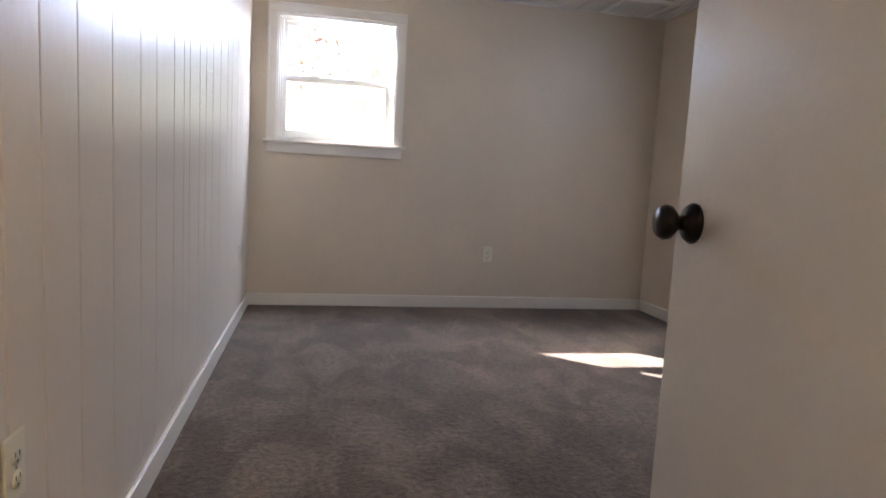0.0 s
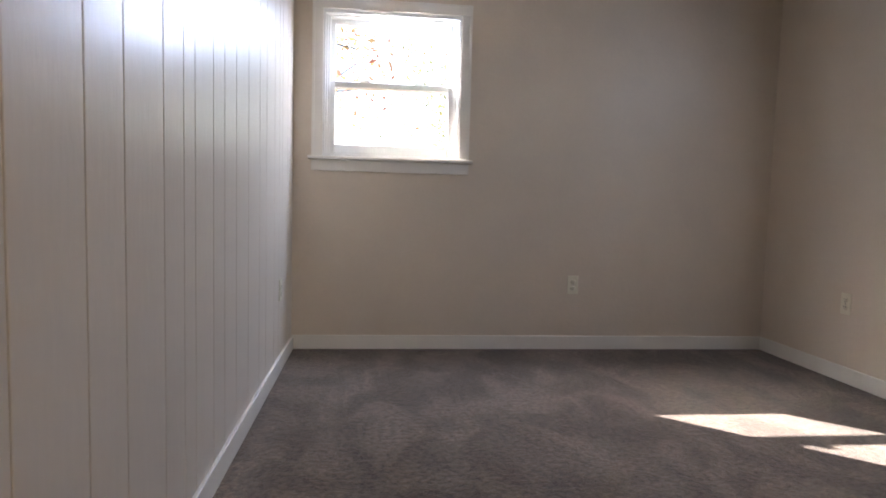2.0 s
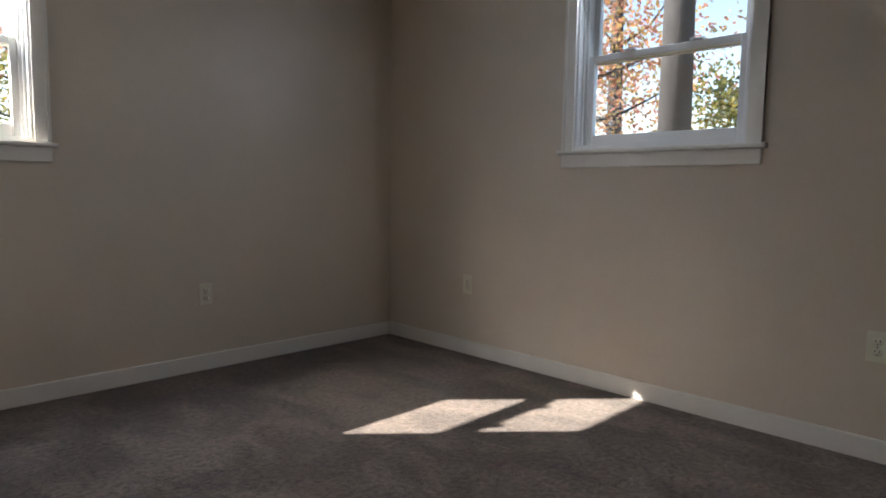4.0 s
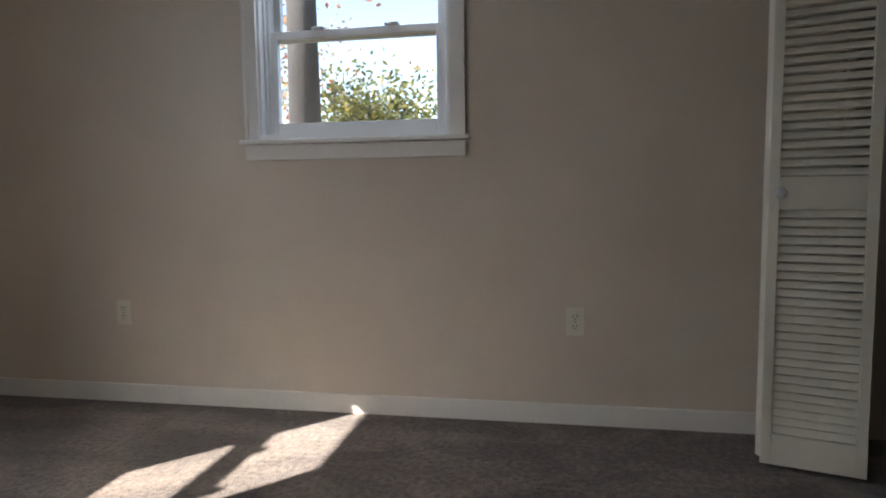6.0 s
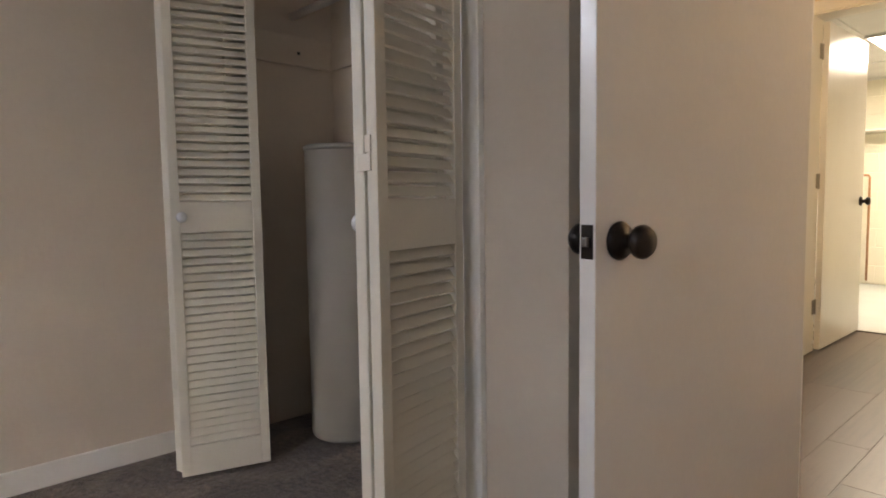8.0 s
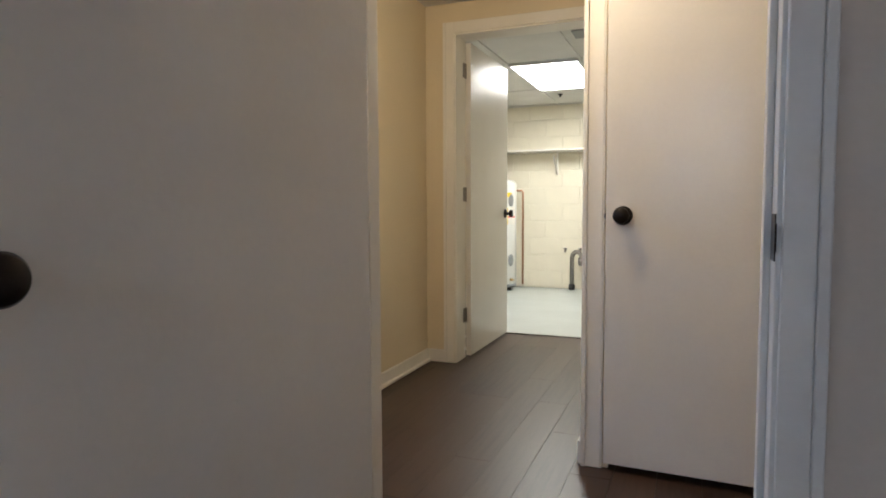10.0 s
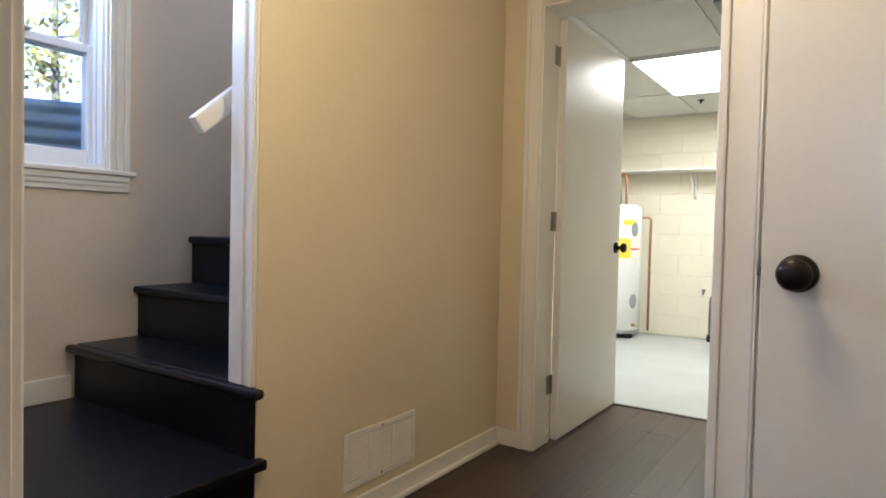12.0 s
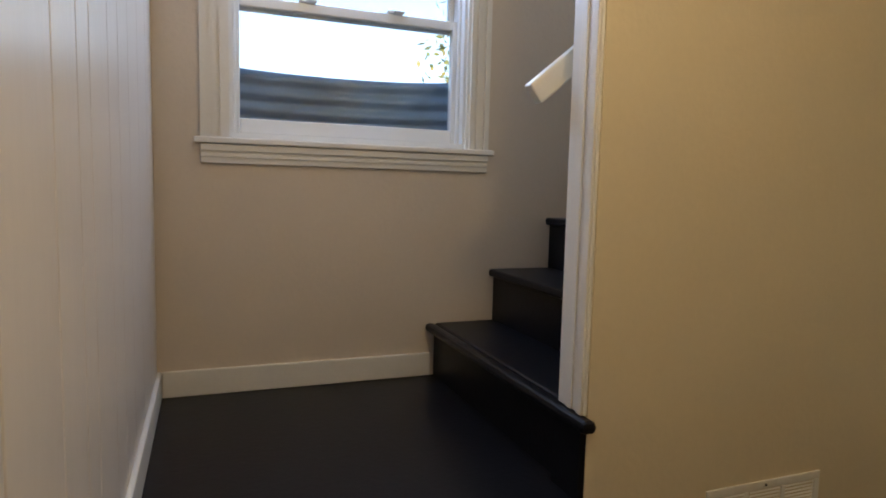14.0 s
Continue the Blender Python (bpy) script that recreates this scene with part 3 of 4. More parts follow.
bif1 = thing("bifold_door", pose(0, 0, 0), "ivory louvred bifold closet door folded open against the outer wall", "bifold door", "closet bifold doors")
leaf(bif1, (2.688, 2.317), (2.600, 2.025), knob=-1)
leaf(bif1, (2.832, 2.020), (2.738, 2.310))
bif2 = thing("bifold_door", pose(0, 0, 0), "ivory louvred bifold closet door folded open beside the entry", "bifold door", "closet bifold doors")
leaf(bif2, (1.482, 2.350), (1.548, 2.052))
leaf(bif2, (1.526, 2.350), (1.606, 2.056), knob=1)
for hz in (0.28, 1.035, 1.80):
    hg = part("hinge", boxes((-0.022, 0.0, 0.0, 0.022, 0.004, 0.034), (-0.022, 0.0, 0.036, -0.004, 0.004, 0.07), bevel=0.001), LOUVER, bif2, "ivory painted butt hinge", m=pose(1.504, 2.3505, hz))
tagged(part("bifold_track", boxes((1.588, 1.985, 2.012, 2.908, 2.012, 2.034)), STEEL), "grey steel bifold track under the closet head", "track")

# ---- closet contents ----
tank = thing("storage_tank", pose(2.674, 1.615, 0), "tall off-white cylindrical tank standing on the closet carpet", "tank")
part("tank_body", lathe([(0.0, 0.0), (0.150, 0.0), (0.158, 0.012), (0.158, 1.18), (0.156, 1.182), (0.0, 1.183)], 48), TANK, tank)
part("tank_lid", lathe([(0.0, 1.183), (0.160, 1.183), (0.161, 1.20), (0.150, 1.206), (0.0, 1.208)], 48), TANK, tank, "flat round lid")
tagged(part("closet_cleat", boxes((1.372, 1.452, 1.575, 2.962, 1.470, 1.70), (2.965, 1.472, 1.575, 2.984, 1.89, 1.70), bevel=0.002), WALL), "painted cleat boards round the closet walls", "cleat")
tagged(part("cleat_screw", boxes((2.962, 1.632, 1.622, 2.9645, 1.645, 1.634)), DARK), "dark square hole in the closet cleat", "screw")
tagged(part("closet_rod", tube([(1.372, 1.655, 1.785), (2.984, 1.655, 1.785)], 0.017, 14), WHITE), "white painted rod high across the closet", "closet rod")
tagged(part("closet_shelf", boxes((1.372, 1.452, 1.95, 2.975, 1.78, 1.968), bevel=0.002), WALL), "painted closet shelf above the rod", "shelf")

# ---- outlets and switches ----


def outlet(m, label, group="wall outlets"):
    """A duplex receptacle: local x across, y out of the wall, z up."""
    o = thing("wall_outlet", m, label, "outlet", group)
    part("cover_plate", boxes((-0.035, 0, -0.057, 0.035, 0.006, 0.057), bevel=0.003), IVORY, o)
    for s in (-1, 1):
        bm = lathe([(0.0172, 0.0), (0.0172, 0.0025), (0.0, 0.0026)], 24)
        bmesh.ops.scale(bm, vec=(1, 0.82, 1), verts=bm.verts)
        bmesh.ops.rotate(bm, matrix=Matrix.Rotation(radians(-90), 3, "X"), verts=bm.verts)
        face = part("socket_face", bm, IVORY, o, m=pose(0, 0.006, s * 0.0195))
        part("slots", boxes((-0.008, 0.0027, -0.001, -0.0055, 0.0031, 0.008), (0.0055, 0.0027, 0.0, 0.008, 0.0031, 0.008), (-0.002, 0.0027, -0.010, 0.002, 0.0031, -0.006)), DARK, face)
    part("screw", lathe([(0.003, 0), (0.003, 0.001)], 8), STEEL, o, m=pose(0, 0.006, 0, -90))
    return o


outlet(pose(1.714, YN, 0.405, 0, 0, 180), "ivory duplex outlet on the cream north wall")
outlet(pose(XE, 4.95, 0.418, 0, 0, 90), "ivory duplex outlet low on the outer wall near the corner")
outlet(pose(XE, 2.929, 0.424, 0, 0, 90), "ivory duplex outlet low on the outer wall near the closet")
outlet(pose(0.0005, 2.286, 0.455, 0, 0, -90), "ivory duplex outlet on the panelled wall")
outlet(pose(0.0005, 5.188, 0.421, 0, 0, -90), "ivory duplex outlet on the panelled wall near the window corner")

sw = thing("light_switch", pose(1.252, YH - 0.0005, 1.125, 0, 0, 180), "ivory two-gang toggle switch plate on the panelled hall wall", "light switch")
part("cover_plate", boxes((-0.058, 0, -0.057, 0.058, 0.007, 0.057), bevel=0.004), IVORY, sw)
for x in (-0.023, 0.023):
    bm = boxes((-0.005, 0, -0.004, 0.005, 0.017, 0.004), bevel=0.0015)
    part("toggle", bm, IVORY, sw, "ivory toggle lever", m=pose(x, 0.006, 0.0, 25, 0, 0))
    part("toggle_slot", boxes((x - 0.006, 0.007, -0.013, x + 0.006, 0.0075, 0.013)), DARK, sw)
    for z in (-0.03, 0.03):
        part("screw", lathe([(0.0032, 0), (0.0032, 0.001)], 8), BRASS, sw, m=pose(x, 0.007, z, -90))

# floor register low on the stair wall
vent = thing("wall_register", pose(1.9345, -0.205, 0.213, 0, 0, 90), "painted louvred air register low on the beige stair wall", "air vent")
part("register_frame", boxes((-0.20, 0, -0.098, 0.20, 0.006, -0.075), (-0.20, 0, 0.075, 0.20, 0.006, 0.098), (-0.20, 0, -0.075, -0.18, 0.006, 0.075), (0.18, 0, -0.075, 0.20, 0.006, 0.075), (-0.072, 0, -0.075, -0.058, 0.006, 0.075), (0.058, 0, -0.075, 0.072, 0.006, 0.075), bevel=0.002), WHITE, vent)
part("register_back", boxes((-0.18, 0.0004, -0.075, 0.18, 0.001, 0.075)), HALLWALL, vent)
SLIT = mesh_of("slat", boxes((-0.053, 0.001, -0.0025, 0.053, 0.005, 0.0025)), WHITE)
for cx in (-0.125, 0.0, 0.125):
    for i in range(15):
        piece("slat", SLIT, vent, pose(cx, 0.0, -0.068 + i * 0.0097, 35, 0, 0))
for z in (-0.086, 0.086):
    part("screw", lathe([(0.004, 0), (0.004, 0.001)], 8), DARK, vent, m=pose(0, 0.006, z, -90))

# ceiling vent in the bedroom corner
cv = thing("ceiling_vent", pose(2.62, 5.43, ZC), "white square ceiling vent near the corner of the bedroom", "air vent")
part("vent_frame", boxes((-0.19, -0.19, -0.012, 0.19, -0.16, 0.011), (-0.19, 0.16, -0.012, 0.19, 0.19, 0.011), (-0.19, -0.16, -0.012, -0.16, 0.16, 0.011), (0.16, -0.16, -0.012, 0.19, 0.16, 0.011), bevel=0.003), VINYL, cv)
for i in range(9):
    part("slat", boxes((-0.16, -0.013, -0.0015, 0.16, 0.013, 0.0015)), VINYL, cv, m=pose(0, -0.14 + i * 0.035, -0.003, 35, 0, 0))

# ---- stair and landing ----
RISE, RUN, LZ = 0.205, 0.2475, 0.34
setting("landing", boxes((1.94, 0.346, 0.0, XE, YH, LZ - 0.03), (1.902, 0.342, LZ - 0.03, XE, YH, LZ), (2.058, 0.255, LZ - 0.04, XE, 0.415, LZ - 0.001), bevel=0.006), BLACKPAINT, "black painted wooden stair landing with rounded nosing", "landing")
low = thing("entry_step", pose(0, 0, 0), "black painted step up to the landing", "step")
part("riser", boxes((1.725, 0.342, 0.0, 1.939, YH, LZ / 2 - 0.03)), BLACKPAINT, low)
part("tread", boxes((1.692, 0.308, LZ / 2 - 0.03, 1.939, YH, LZ / 2), bevel=0.010), BLACKPAINT, low)
stair = thing("staircase", pose(0, 0, 0), "black painted wooden stair with rounded nosings climbing from the landing", "stairs")
for i in range(10):
    y, z = 0.355 - RUN * i, LZ + RISE * (i + 1)
    x0 = 2.057
    part("riser", boxes((x0, y - 0.02, z - RISE, XE, y, z - 0.03)), BLACKPAINT, stair)
    part("tread", boxes((x0, y - RUN - 0.02, z - 0.03, XE, y + (0.024 if i else -0.0005), z), bevel=0.010), BLACKPAINT, stair)
    if i == 0:
        part("tread_nosing", boxes((1.900, 0.3545, z - 0.03, XE, 0.394, z), bevel=0.012), BLACKPAINT, stair)
        part("riser_end", boxes((1.937, 0.3605, LZ, 2.057, 0.376, z - 0.03)), BLACKPAINT, stair)
rail = thing("handrail", pose(0, 0, 0), "white painted square handrail on the stair side of the wall", "handrail")
a, b = Vector((2.135, 0.425, 1.295)), Vector((2.135, -2.2, 1.295 + 2.625 * RISE / RUN))
slope = math.degrees(math.atan2(b.z - a.z, -(b.y - a.y)))
part("rail", boxes((-0.017, -(b - a).length, -0.028, 0.017, 0, 0.028), bevel=0.005), WHITE, rail, m=pose(a.x, a.y, a.z, -slope, 0, 0))
for f in (0.12, 0.6):
    p = a.lerp(b, f)
    part("bracket", boxes((2.056, p.y - 0.015, p.z - 0.06, 2.132, p.y + 0.015, p.z - 0.034), bevel=0.004), STEEL, rail)

# ---- hall ceiling lamp ----
lamp = thing("ceiling_lamp", pose(1.02, 0.66, ZC), "warm glass bowl ceiling lamp glowing in the hall", "ceiling lamp")
part("lamp_base", lathe([(0.0, -0.001), (0.10, -0.001), (0.10, -0.03), (0.06, -0.04), (0.0, -0.041)], 32), BRONZE, lamp)

# ---- utility room things ----
fix = thing("ceiling_light", pose(1.575, -3.34, 2.20), "large bright fluorescent panel light in the tile ceiling", "panel light")
part("light_frame", boxes((-0.305, -0.61, -0.012, -0.285, 0.61, 0.006), (0.285, -0.61, -0.012, 0.305, 0.61, 0.006), (-0.285, -0.61, -0.012, 0.285, -0.59, 0.006), (-0.285, 0.59, -0.012, 0.285, 0.61, 0.006)), GRID, fix)
part("diffuser", boxes((-0.285, -0.59, -0.008, 0.285, 0.59, 0.0)), mat("lit_diffuser", (1.0, 0.95, 0.82), 0.5, 0.0, emit=2.2), fix)
tagged(part("sprinkler_head", lathe([(0.028, 0.0), (0.028, -0.006), (0.010, -0.010), (0.010, -0.03), (0.0, -0.031)], 16), DARK, m=pose(1.72, -4.25, 2.199)), "small dark sprinkler head in the tile ceiling", "sprinkler")
tagged(part("ceiling_register", boxes((1.02, -2.05, 2.186, 1.18, -1.85, 2.199), bevel=0.003), GREYP), "grey ceiling register above the doorway", "air vent")

wsh = thing("wall_shelf", pose(0, 0, 0), "long white wall shelf on wooden brackets", "shelf")
part("shelf_board", boxes((1.478, YU, 1.635, 2.99, YU + 0.30, 1.655), bevel=0.003), WHITE, wsh)
for x in (1.88, 2.70):
    bm = boxes((x - 0.012, YU + 0.0, 1.37, x + 0.012, YU + 0.025, 1.634))
    box(bm, x - 0.010, 0, 0, x + 0.010, 0.03, 0.30, m=pose(0, YU + 0.02, 1.39, -48, 0, 0))
    part("bracket", bm, WHITE, wsh)

wh = thing("water_heater", pose(2.55, -4.62, 0), "white electric water heater with yellow labels and grey access covers", "water heater")
for k in range(3):
    part("foot", boxes((-0.04, -0.04, 0, 0.04, 0.04, 0.045), bevel=0.006), DARK, wh, m=pose(0.17 * math.cos(k * 2.1 + 0.6), 0.17 * math.sin(k * 2.1 + 0.6), 0, 0, 0, 40 * k))
part("tank_shell", lathe([(0.0, 0.045), (0.235, 0.045), (0.235, 0.075), (0.24, 0.08), (0.24, 1.26), (0.235, 1.27), (0.20, 1.30), (0.0, 1.305)], 48), ENAMEL, wh)
part("base_ring", lathe([(0.0, 0.04), (0.2405, 0.042), (0.2405, 0.078), (0.0, 0.079)], 48), GREYP, wh)


def patch(az, half, z0, z1, r):
    """A curved plate on a round shell."""
    bm = bmesh.new()
    n = 8
    rows = []
    for k in range(n + 1):
        a = radians(az - half + 2 * half * k / n)
        rows.append([bm.verts.new((rr * math.cos(a), rr * math.sin(a), z)) for rr, z in ((r, z0), (r, z1), (r + 0.004, z1), (r + 0.004, z0))])
    for p, q in zip(rows, rows[1:]):
        for k in range(4):
            bm.faces.new((p[k], p[(k + 1) % 4], q[(k + 1) % 4], q[k]))
    bm.faces.new(rows[0])
    bm.faces.new(rows[-1][::-1])
    return bm


FACE = 108
part("energy_label", patch(FACE + 14, 20, 0.78, 0.97, 0.2405), YELLOW, wh, "yellow energy label")
part("warning_label", patch(FACE + 30, 16, 1.10, 1.15, 0.2405), YELLOW, wh, "yellow warning strip")
part("rating_label", patch(FACE + 46, 14, 0.78, 0.98, 0.2405), WHITE, wh, "white printed label")
part("rating_band", patch(FACE + 46, 14, 0.86, 0.875, 0.2415), RED, wh, "red band on the label")
for z in (1.06, 0.36):
    bm = lathe([(0.0, 0.0), (0.055, 0.0), (0.055, 0.008), (0.045, 0.014), (0.0, 0.015)], 24)
    bmesh.ops.scale(bm, vec=(1.3, 0.75, 1), verts=bm.verts)
    aa = radians(FACE + 44)
    part("access_cover", bm, GREYP, wh, "grey oval access cover", m=pose(0.236 * math.cos(aa), 0.236 * math.sin(aa), z, 0, 90, FACE + 44) )
part("top_flue", tube([(0.0, 0.0, 1.30), (0.0, 0.0, 1.42), (0.0, 0.02, 1.48), (0.02, 0.05, 1.55), (0.05, 0.05, 1.58)], 0.035, 16), GREYP, wh, "grey pipe elbow")
part("supply_pipe", tube([(-0.10, 0.05, 1.29), (-0.10, 0.05, 1.55), (-0.08, 0.05, 1.60), (0.2, 0.05, 1.60)], 0.011), COPPER, wh, "copper water pipe")
part("relief_pipe", tube([(-0.20, -0.14, 1.18), (-0.27, -0.16, 1.18), (-0.285, -0.165, 1.16), (-0.285, -0.165, 0.05)], 0.012), COPPER, wh, "copper relief pipe")
part("drain_valve", lathe([(0.0, 0), (0.016, 0), (0.016, 0.02), (0.009, 0.025), (0.009, 0.05), (0.0, 0.051)], 16), BRASS, wh, "brass drain valve", m=pose(0.238 * math.cos(aa), 0.238 * math.sin(aa), 0.13, 0, 90, FACE + 44))

sp = thing("standpipe", pose(1.68, YU + 0.12, 0), "grey plastic laundry standpipe with curved trap on the block wall", "pipe")
part("pipe", tube([(0, 0, 0), (0, 0, 0.38), (-0.01, 0, 0.42), (-0.04, 0.0, 0.45), (-0.075, 0, 0.45), (-0.105, 0, 0.42), (-0.11, 0, 0.36)], 0.025, 16), STEEL, sp)
part("floor_collar", lathe([(0.036, 0), (0.036, 0.06), (0.028, 0.065), (0.0, 0.066)], 20), DARK, sp)
part("trap_cup", lathe([(0.0, 0.0), (0.03, 0.0), (0.036, 0.03), (0.036, 0.09), (0.0, 0.091)], 20), STEEL, sp, m=pose(-0.11, 0, 0.29))
for x in (1.775, 1.60):
    tap = thing("hose_tap", pose(x, YU, 0.47), "small grey washing machine tap on the block wall", "tap", "laundry taps")
    part("tap_body", tube([(0, 0, 0), (0, 0.05, 0), (0, 0.06, -0.03)], 0.012, 12), STEEL, tap)
    part("tap_handle", lathe([(0.022, 0), (0.024, 0.006), (0.0, 0.012)], 14), STEEL, tap, m=pose(0, 0.05, 0.012))

# ---- outdoors ----


def ground_height(x, y):
    t = max(0.0, min(1.0, (y - 1.6) / 2.0))
    return 1.48 + (0.92 - 1.48) * t * t * (3 - 2 * t)


def make_ground():
    """One sheet round the house, out to the horizon, left out under the house and the window well."""
    xs = sorted({-900, -200, -60, -25, -10, -5, -2, -0.95, -0.12, 1.0, 2.0, 3.1, 3.68, 4.2, 5, 7, 10, 15, 25, 60, 200, 900})
    ys = sorted({-900, -200, -60, -25, -10, -5.15, -3, -1.0, 0.1, 1.3, 1.6, 2.0, 2.4, 2.8, 3.2, 3.6, 5.75, 6.5, 8, 11, 16, 25, 60, 200, 900})
    bm = bmesh.new()
    g = {(i, j): bm.verts.new((x, y, ground_height(x, y))) for i, x in enumerate(xs) for j, y in enumerate(ys)}
    for i in range(len(xs) - 1):
        for j in range(len(ys) - 1):
            cx, cy = (xs[i] + xs[i + 1]) / 2, (ys[j] + ys[j + 1]) / 2
            if (-0.12 < cx < 3.1 and -5.15 < cy < 5.75) or (-0.95 < cx < 0 and -5.15 < cy < 1.5) or (3.1 < cx < 3.68 and 0.1 < cy < 1.3):
                continue
            bm.faces.new((g[i, j], g[i + 1, j], g[i + 1, j + 1], g[i, j + 1]))
    return setting("ground", bm, GRASS, "dry autumn lawn strewn with leaves", "ground")


make_ground()
# unseen shell round and above the basement, added to close rooms to stray sun
setting("house_shell", boxes((-0.95, -5.2, 2.45, XE + 0.02 + OUT, -3.3, 2.6), (-0.95, -3.3, 2.45, 1.93, YN + OUT, 2.6), (-0.95, -5.2, 0, -0.85, 1.52, 2.45), (-0.85, 1.46, 0, -0.13, 1.52, 2.45), (-0.85, -5.2, 0, XE, -5.16, 2.45), (3.12, -5.16, 0, XE + 0.19, -3.3, 2.45), (1.90, 1.45, 2.45, XE + OUT, YN + OUT, 2.6), (-0.95, YN + OUT - 0.02, 2.6, XE + OUT, YN + OUT, 5.0), (XE + OUT - 0.02, 1.46, 2.6, XE + OUT, YN + OUT - 0.02, 5.0)), SIDING, "pale siding shell added round and above the basement to keep out stray sun", "house wall")


def window_well():
    """A half-round corrugated steel wall round the stair window."""
    bm = bmesh.new()
    n, k = 40, 64
    rows = []
    for j in range(k + 1):
        z = 0.95 + 0.575 * j / k
        off = 0.008 * math.sin(2 * math.pi * z / 0.066)
        rows.append([bm.verts.new((XE + 0.21 + (0.31 + off) * math.sin(math.pi * i / n) ** 0.8, 0.68 - (0.58 + off) * math.cos(math.pi * i / n), z)) for i in range(n + 1)])
    for p, q in zip(rows, rows[1:]):
        for i in range(n):
            bm.faces.new((p[i], p[i + 1], q[i + 1], q[i])).smooth = True
    return bm


well = tagged(part("window_well", window_well(), GALV), "blue-grey corrugated galvanised steel window well", "window well")
sol = well.modifiers.new("thick", "SOLIDIFY")
sol.thickness = 0.004
setting("well_gravel", boxes((XE + 0.2, 0.12, 0.85, 3.68, 1.29, 0.97)), mat("gravel", (0.3, 0.28, 0.25), 0.9, 0.5, 40, 0.8, 60), "grey gravel in the window well", "gravel")


def tree(x, y, h, r, material, label, crown_r, crown_z, leaves, seed, leaf_size=0.16, lean=0.0):
    """A tapered trunk with limbs and a loose crown of small leaf clumps."""
    rnd = random.Random(seed)
    z0 = ground_height(x, y) - 0.1
    t = thing("tree", pose(x, y, z0), label, "tree", "trees round the house")
    bm = tube([(0, 0, 0), (lean * 0.3, 0.02, h * 0.3), (lean * 0.7, 0.06, h * 0.6), (lean, 0.0, h * 0.95)], [r * 1.2, r, r * 0.75, r * 0.2], 14)
    part("trunk", bm, BARK, t)
    tips = []
    for k in range(11):
        a, zz = rnd.uniform(0, 6.28), h * rnd.uniform(crown_z, 0.9)
        ln = crown_r * rnd.uniform(0.55, 1.0) * (1.15 - 0.6 * zz / h)
        tip = (lean * zz / h + ln * math.cos(a), ln * math.sin(a), zz + ln * rnd.uniform(0.15, 0.6))
        mid = (lean * zz / h + ln * 0.45 * math.cos(a + 0.2), ln * 0.45 * math.sin(a + 0.2), zz + ln * 0.15)
        part("limb", tube([(lean * zz / h, 0, zz), mid, tip], [r * 0.3, r * 0.18, r * 0.04], 7), BARK, t)
        tips += [tip, mid]
    verts, faces = [], []
    for k in range(leaves):
        c = rnd.choice(tips)
        s = crown_r * 0.28
        p = Vector((c[0] + rnd.gauss(0, s), c[1] + rnd.gauss(0, s), c[2] + rnd.gauss(0, s * 0.8)))
        u = Vector((rnd.gauss(0, 1), rnd.gauss(0, 1), rnd.gauss(0, 1))).normalized() * leaf_size * rnd.uniform(0.5, 1.2)
        w = u.cross(Vector((rnd.gauss(0, 1), rnd.gauss(0, 1), rnd.gauss(0, 1)))).normalized() * leaf_size * 0.5
        n0 = len(verts)
        verts += [p - u, p + w, p + u, p - w]
        faces.append((n0, n0 + 1, n0 + 2, n0 + 3))
    me = bpy.data.meshes.new("crown")
    me.from_pydata(verts, [], faces)
    me.materials.append(material)
    cr = new("crown", me)
    cr.parent = t
    return t


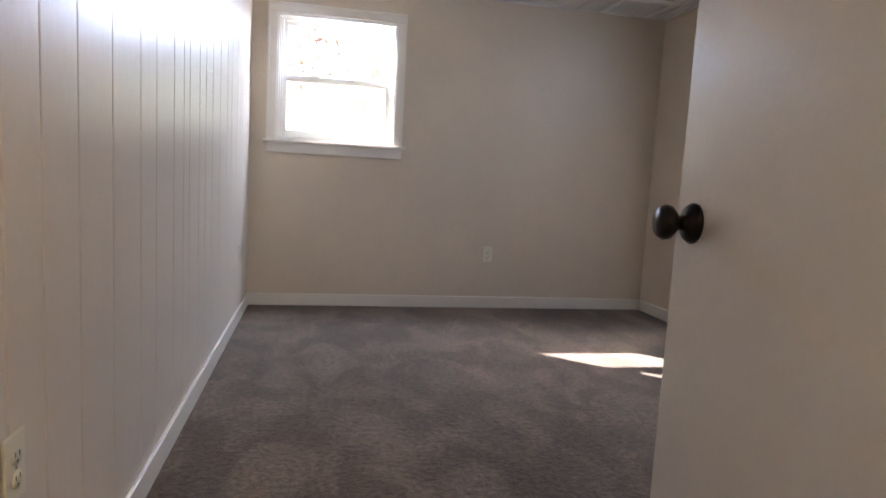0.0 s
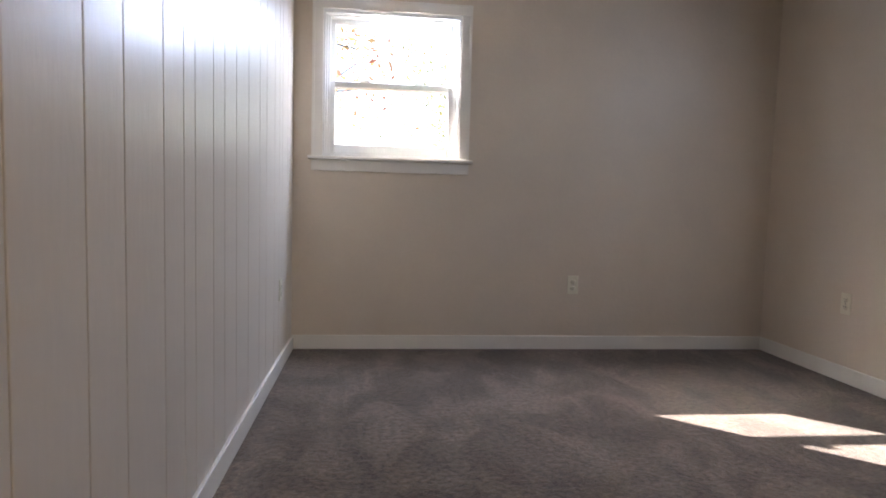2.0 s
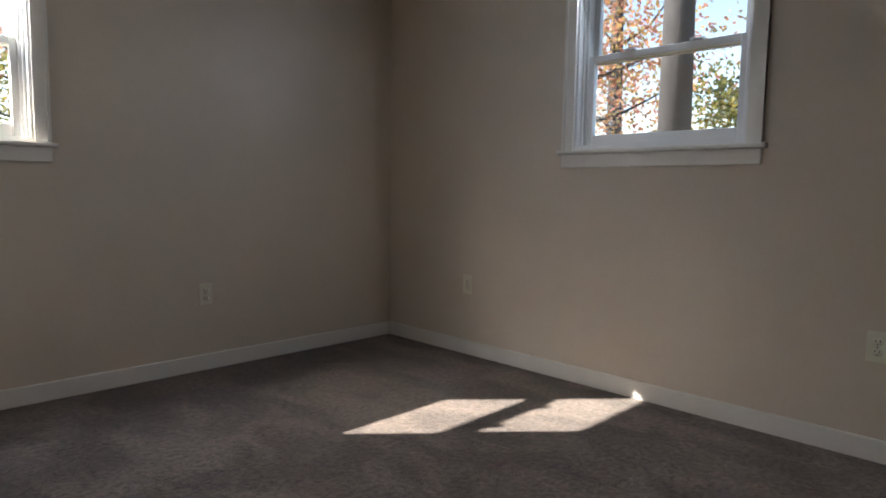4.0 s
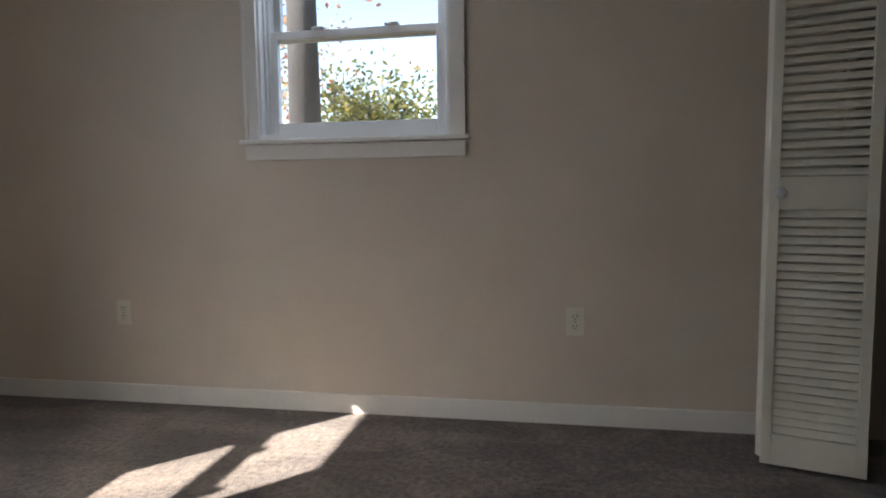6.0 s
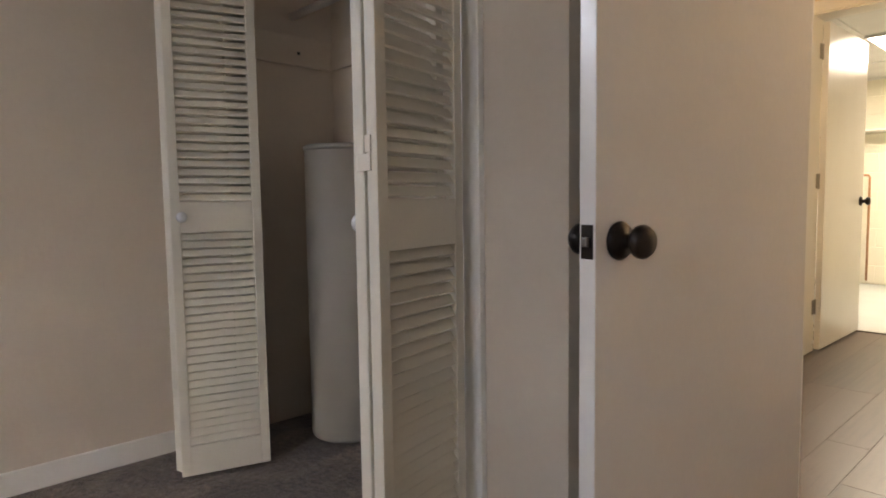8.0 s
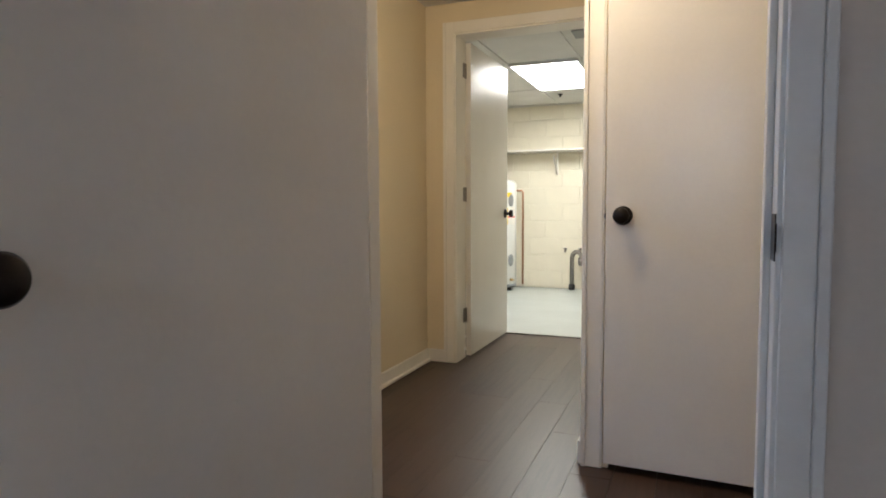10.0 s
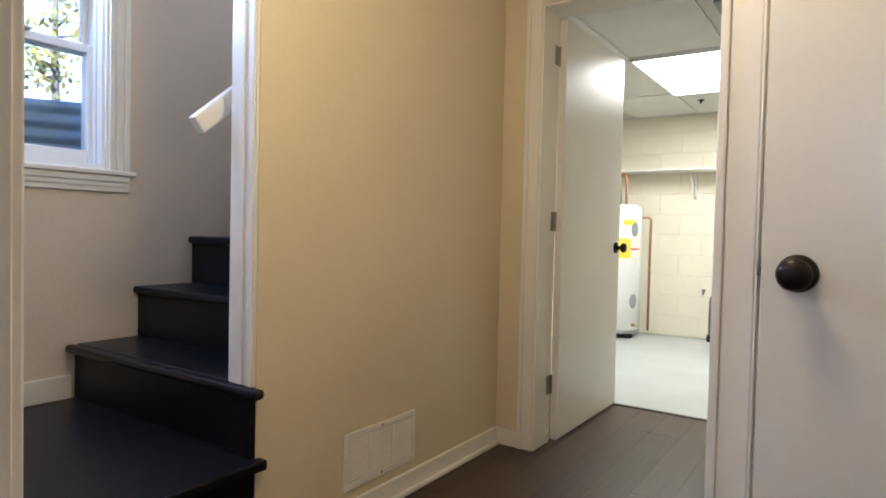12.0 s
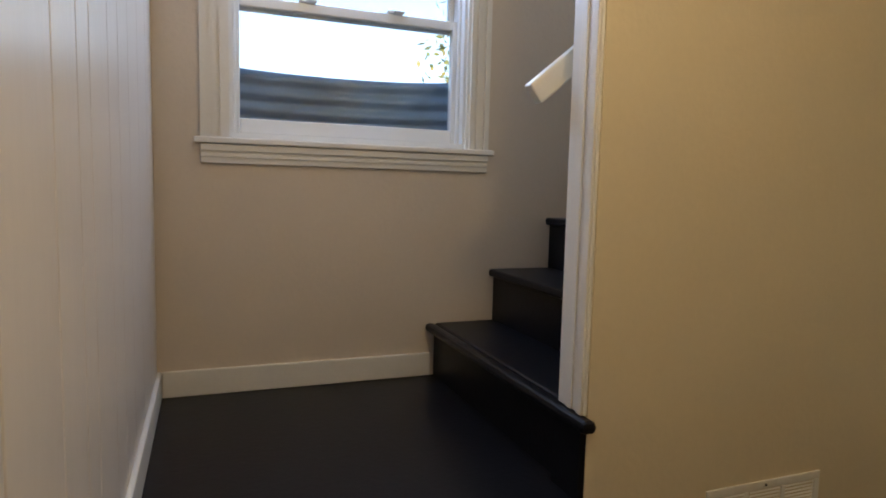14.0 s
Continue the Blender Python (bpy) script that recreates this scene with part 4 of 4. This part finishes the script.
tree(9.4, 6.68, 13, 0.21, AUTUMN, "tall bare grey trunk with sparse orange autumn leaves", 2.6, 0.6, 350, 3)
tree(17, 13.0, 12, 0.25, AUTUMN, "autumn tree with orange and red-brown leaves", 3.4, 0.12, 4200, 4, 0.09)
tree(15, 14, 11, 0.22, AUTUMN, "autumn tree with orange and red-brown leaves", 4.2, 0.12, 4600, 5, 0.09)
tree(17.5, 8.1, 2.9, 0.12, GOLD, "small yellow-green tree with a loose crown", 1.9, 0.10, 4200, 6, 0.10)
tree(24, 16, 14, 0.3, AUTUMN, "autumn tree with orange and red-brown leaves", 6, 0.1, 3500, 7, 0.15)
tree(-2.2, 20, 9, 0.2, AUTUMN, "autumn tree with orange and red-brown leaves", 3.6, 0.10, 3600, 8, 0.09)
tree(4.8, 23, 4.6, 0.2, GOLD, "yellow-green tree beyond the lawn", 3.4, 0.08, 4200, 9, 0.09)
tree(7.5, 24, 9, 0.2, AUTUMN, "autumn tree with orange and red-brown leaves", 4.5, 0.1, 4200, 10, 0.09)
tree(-0.8, 12.5, 7, 0.11, AUTUMN, "slender bare tree with thin branches", 2.6, 0.35, 350, 11, 0.1, 0.4)
tree(15.5, -5.2, 6.0, 0.10, GOLD, "slender green tree with a thin crown", 1.3, 0.2, 500, 12, 0.12)

# ---- pieces: hall planks and painted blocks ----
hall_floor = tagged(new("floor_hall"), "dark brown laminate plank floor with satin sheen", "floor", kind="structure")
rnd = random.Random(21)
PL = {n: mesh_of("plank", boxes((0.0006, 0.0006, -0.012, 0.1494, n - 0.0006, 0.0), bevel=0.0004), LAMINATE) for n in (1.2, 0.8, 0.4)}
x = -0.42
while x < 1.90:
    y = -2.08
    while y < 1.36:
        left = 1.385 - y
        n = rnd.choice((1.2, 0.8, 0.4)) if y < -2.07 else 1.2
        n = max([q for q in (1.2, 0.8, 0.4) if q <= min(n, left) + 0.02] or [0.4])
        if not (x < 0.47 and y + n < 0.2):
            piece("plank", PL[n], hall_floor, pose(x, y, 0))
        y += n
    x += 0.15
BLK = {k: mesh_of("block", boxes((0.004, 0, 0.004, k - 0.004, 0.012, 0.199), bevel=0.003), BLOCKPAINT) for k in (0.406, 0.203)}
for r in range(11):
    x = 0.60 - (0.203 if r % 2 else 0)
    while x < 2.95:
        piece("block", BLK[0.406], wall_block, pose(x, YU - 0.012, r * 0.203))
        x += 0.406
setting("trim", boxes((0.70, -2.095, -0.002, 2.05, -2.065, 0.006), bevel=0.003), BRONZE, "dark threshold strip between plank and concrete floor", "threshold")
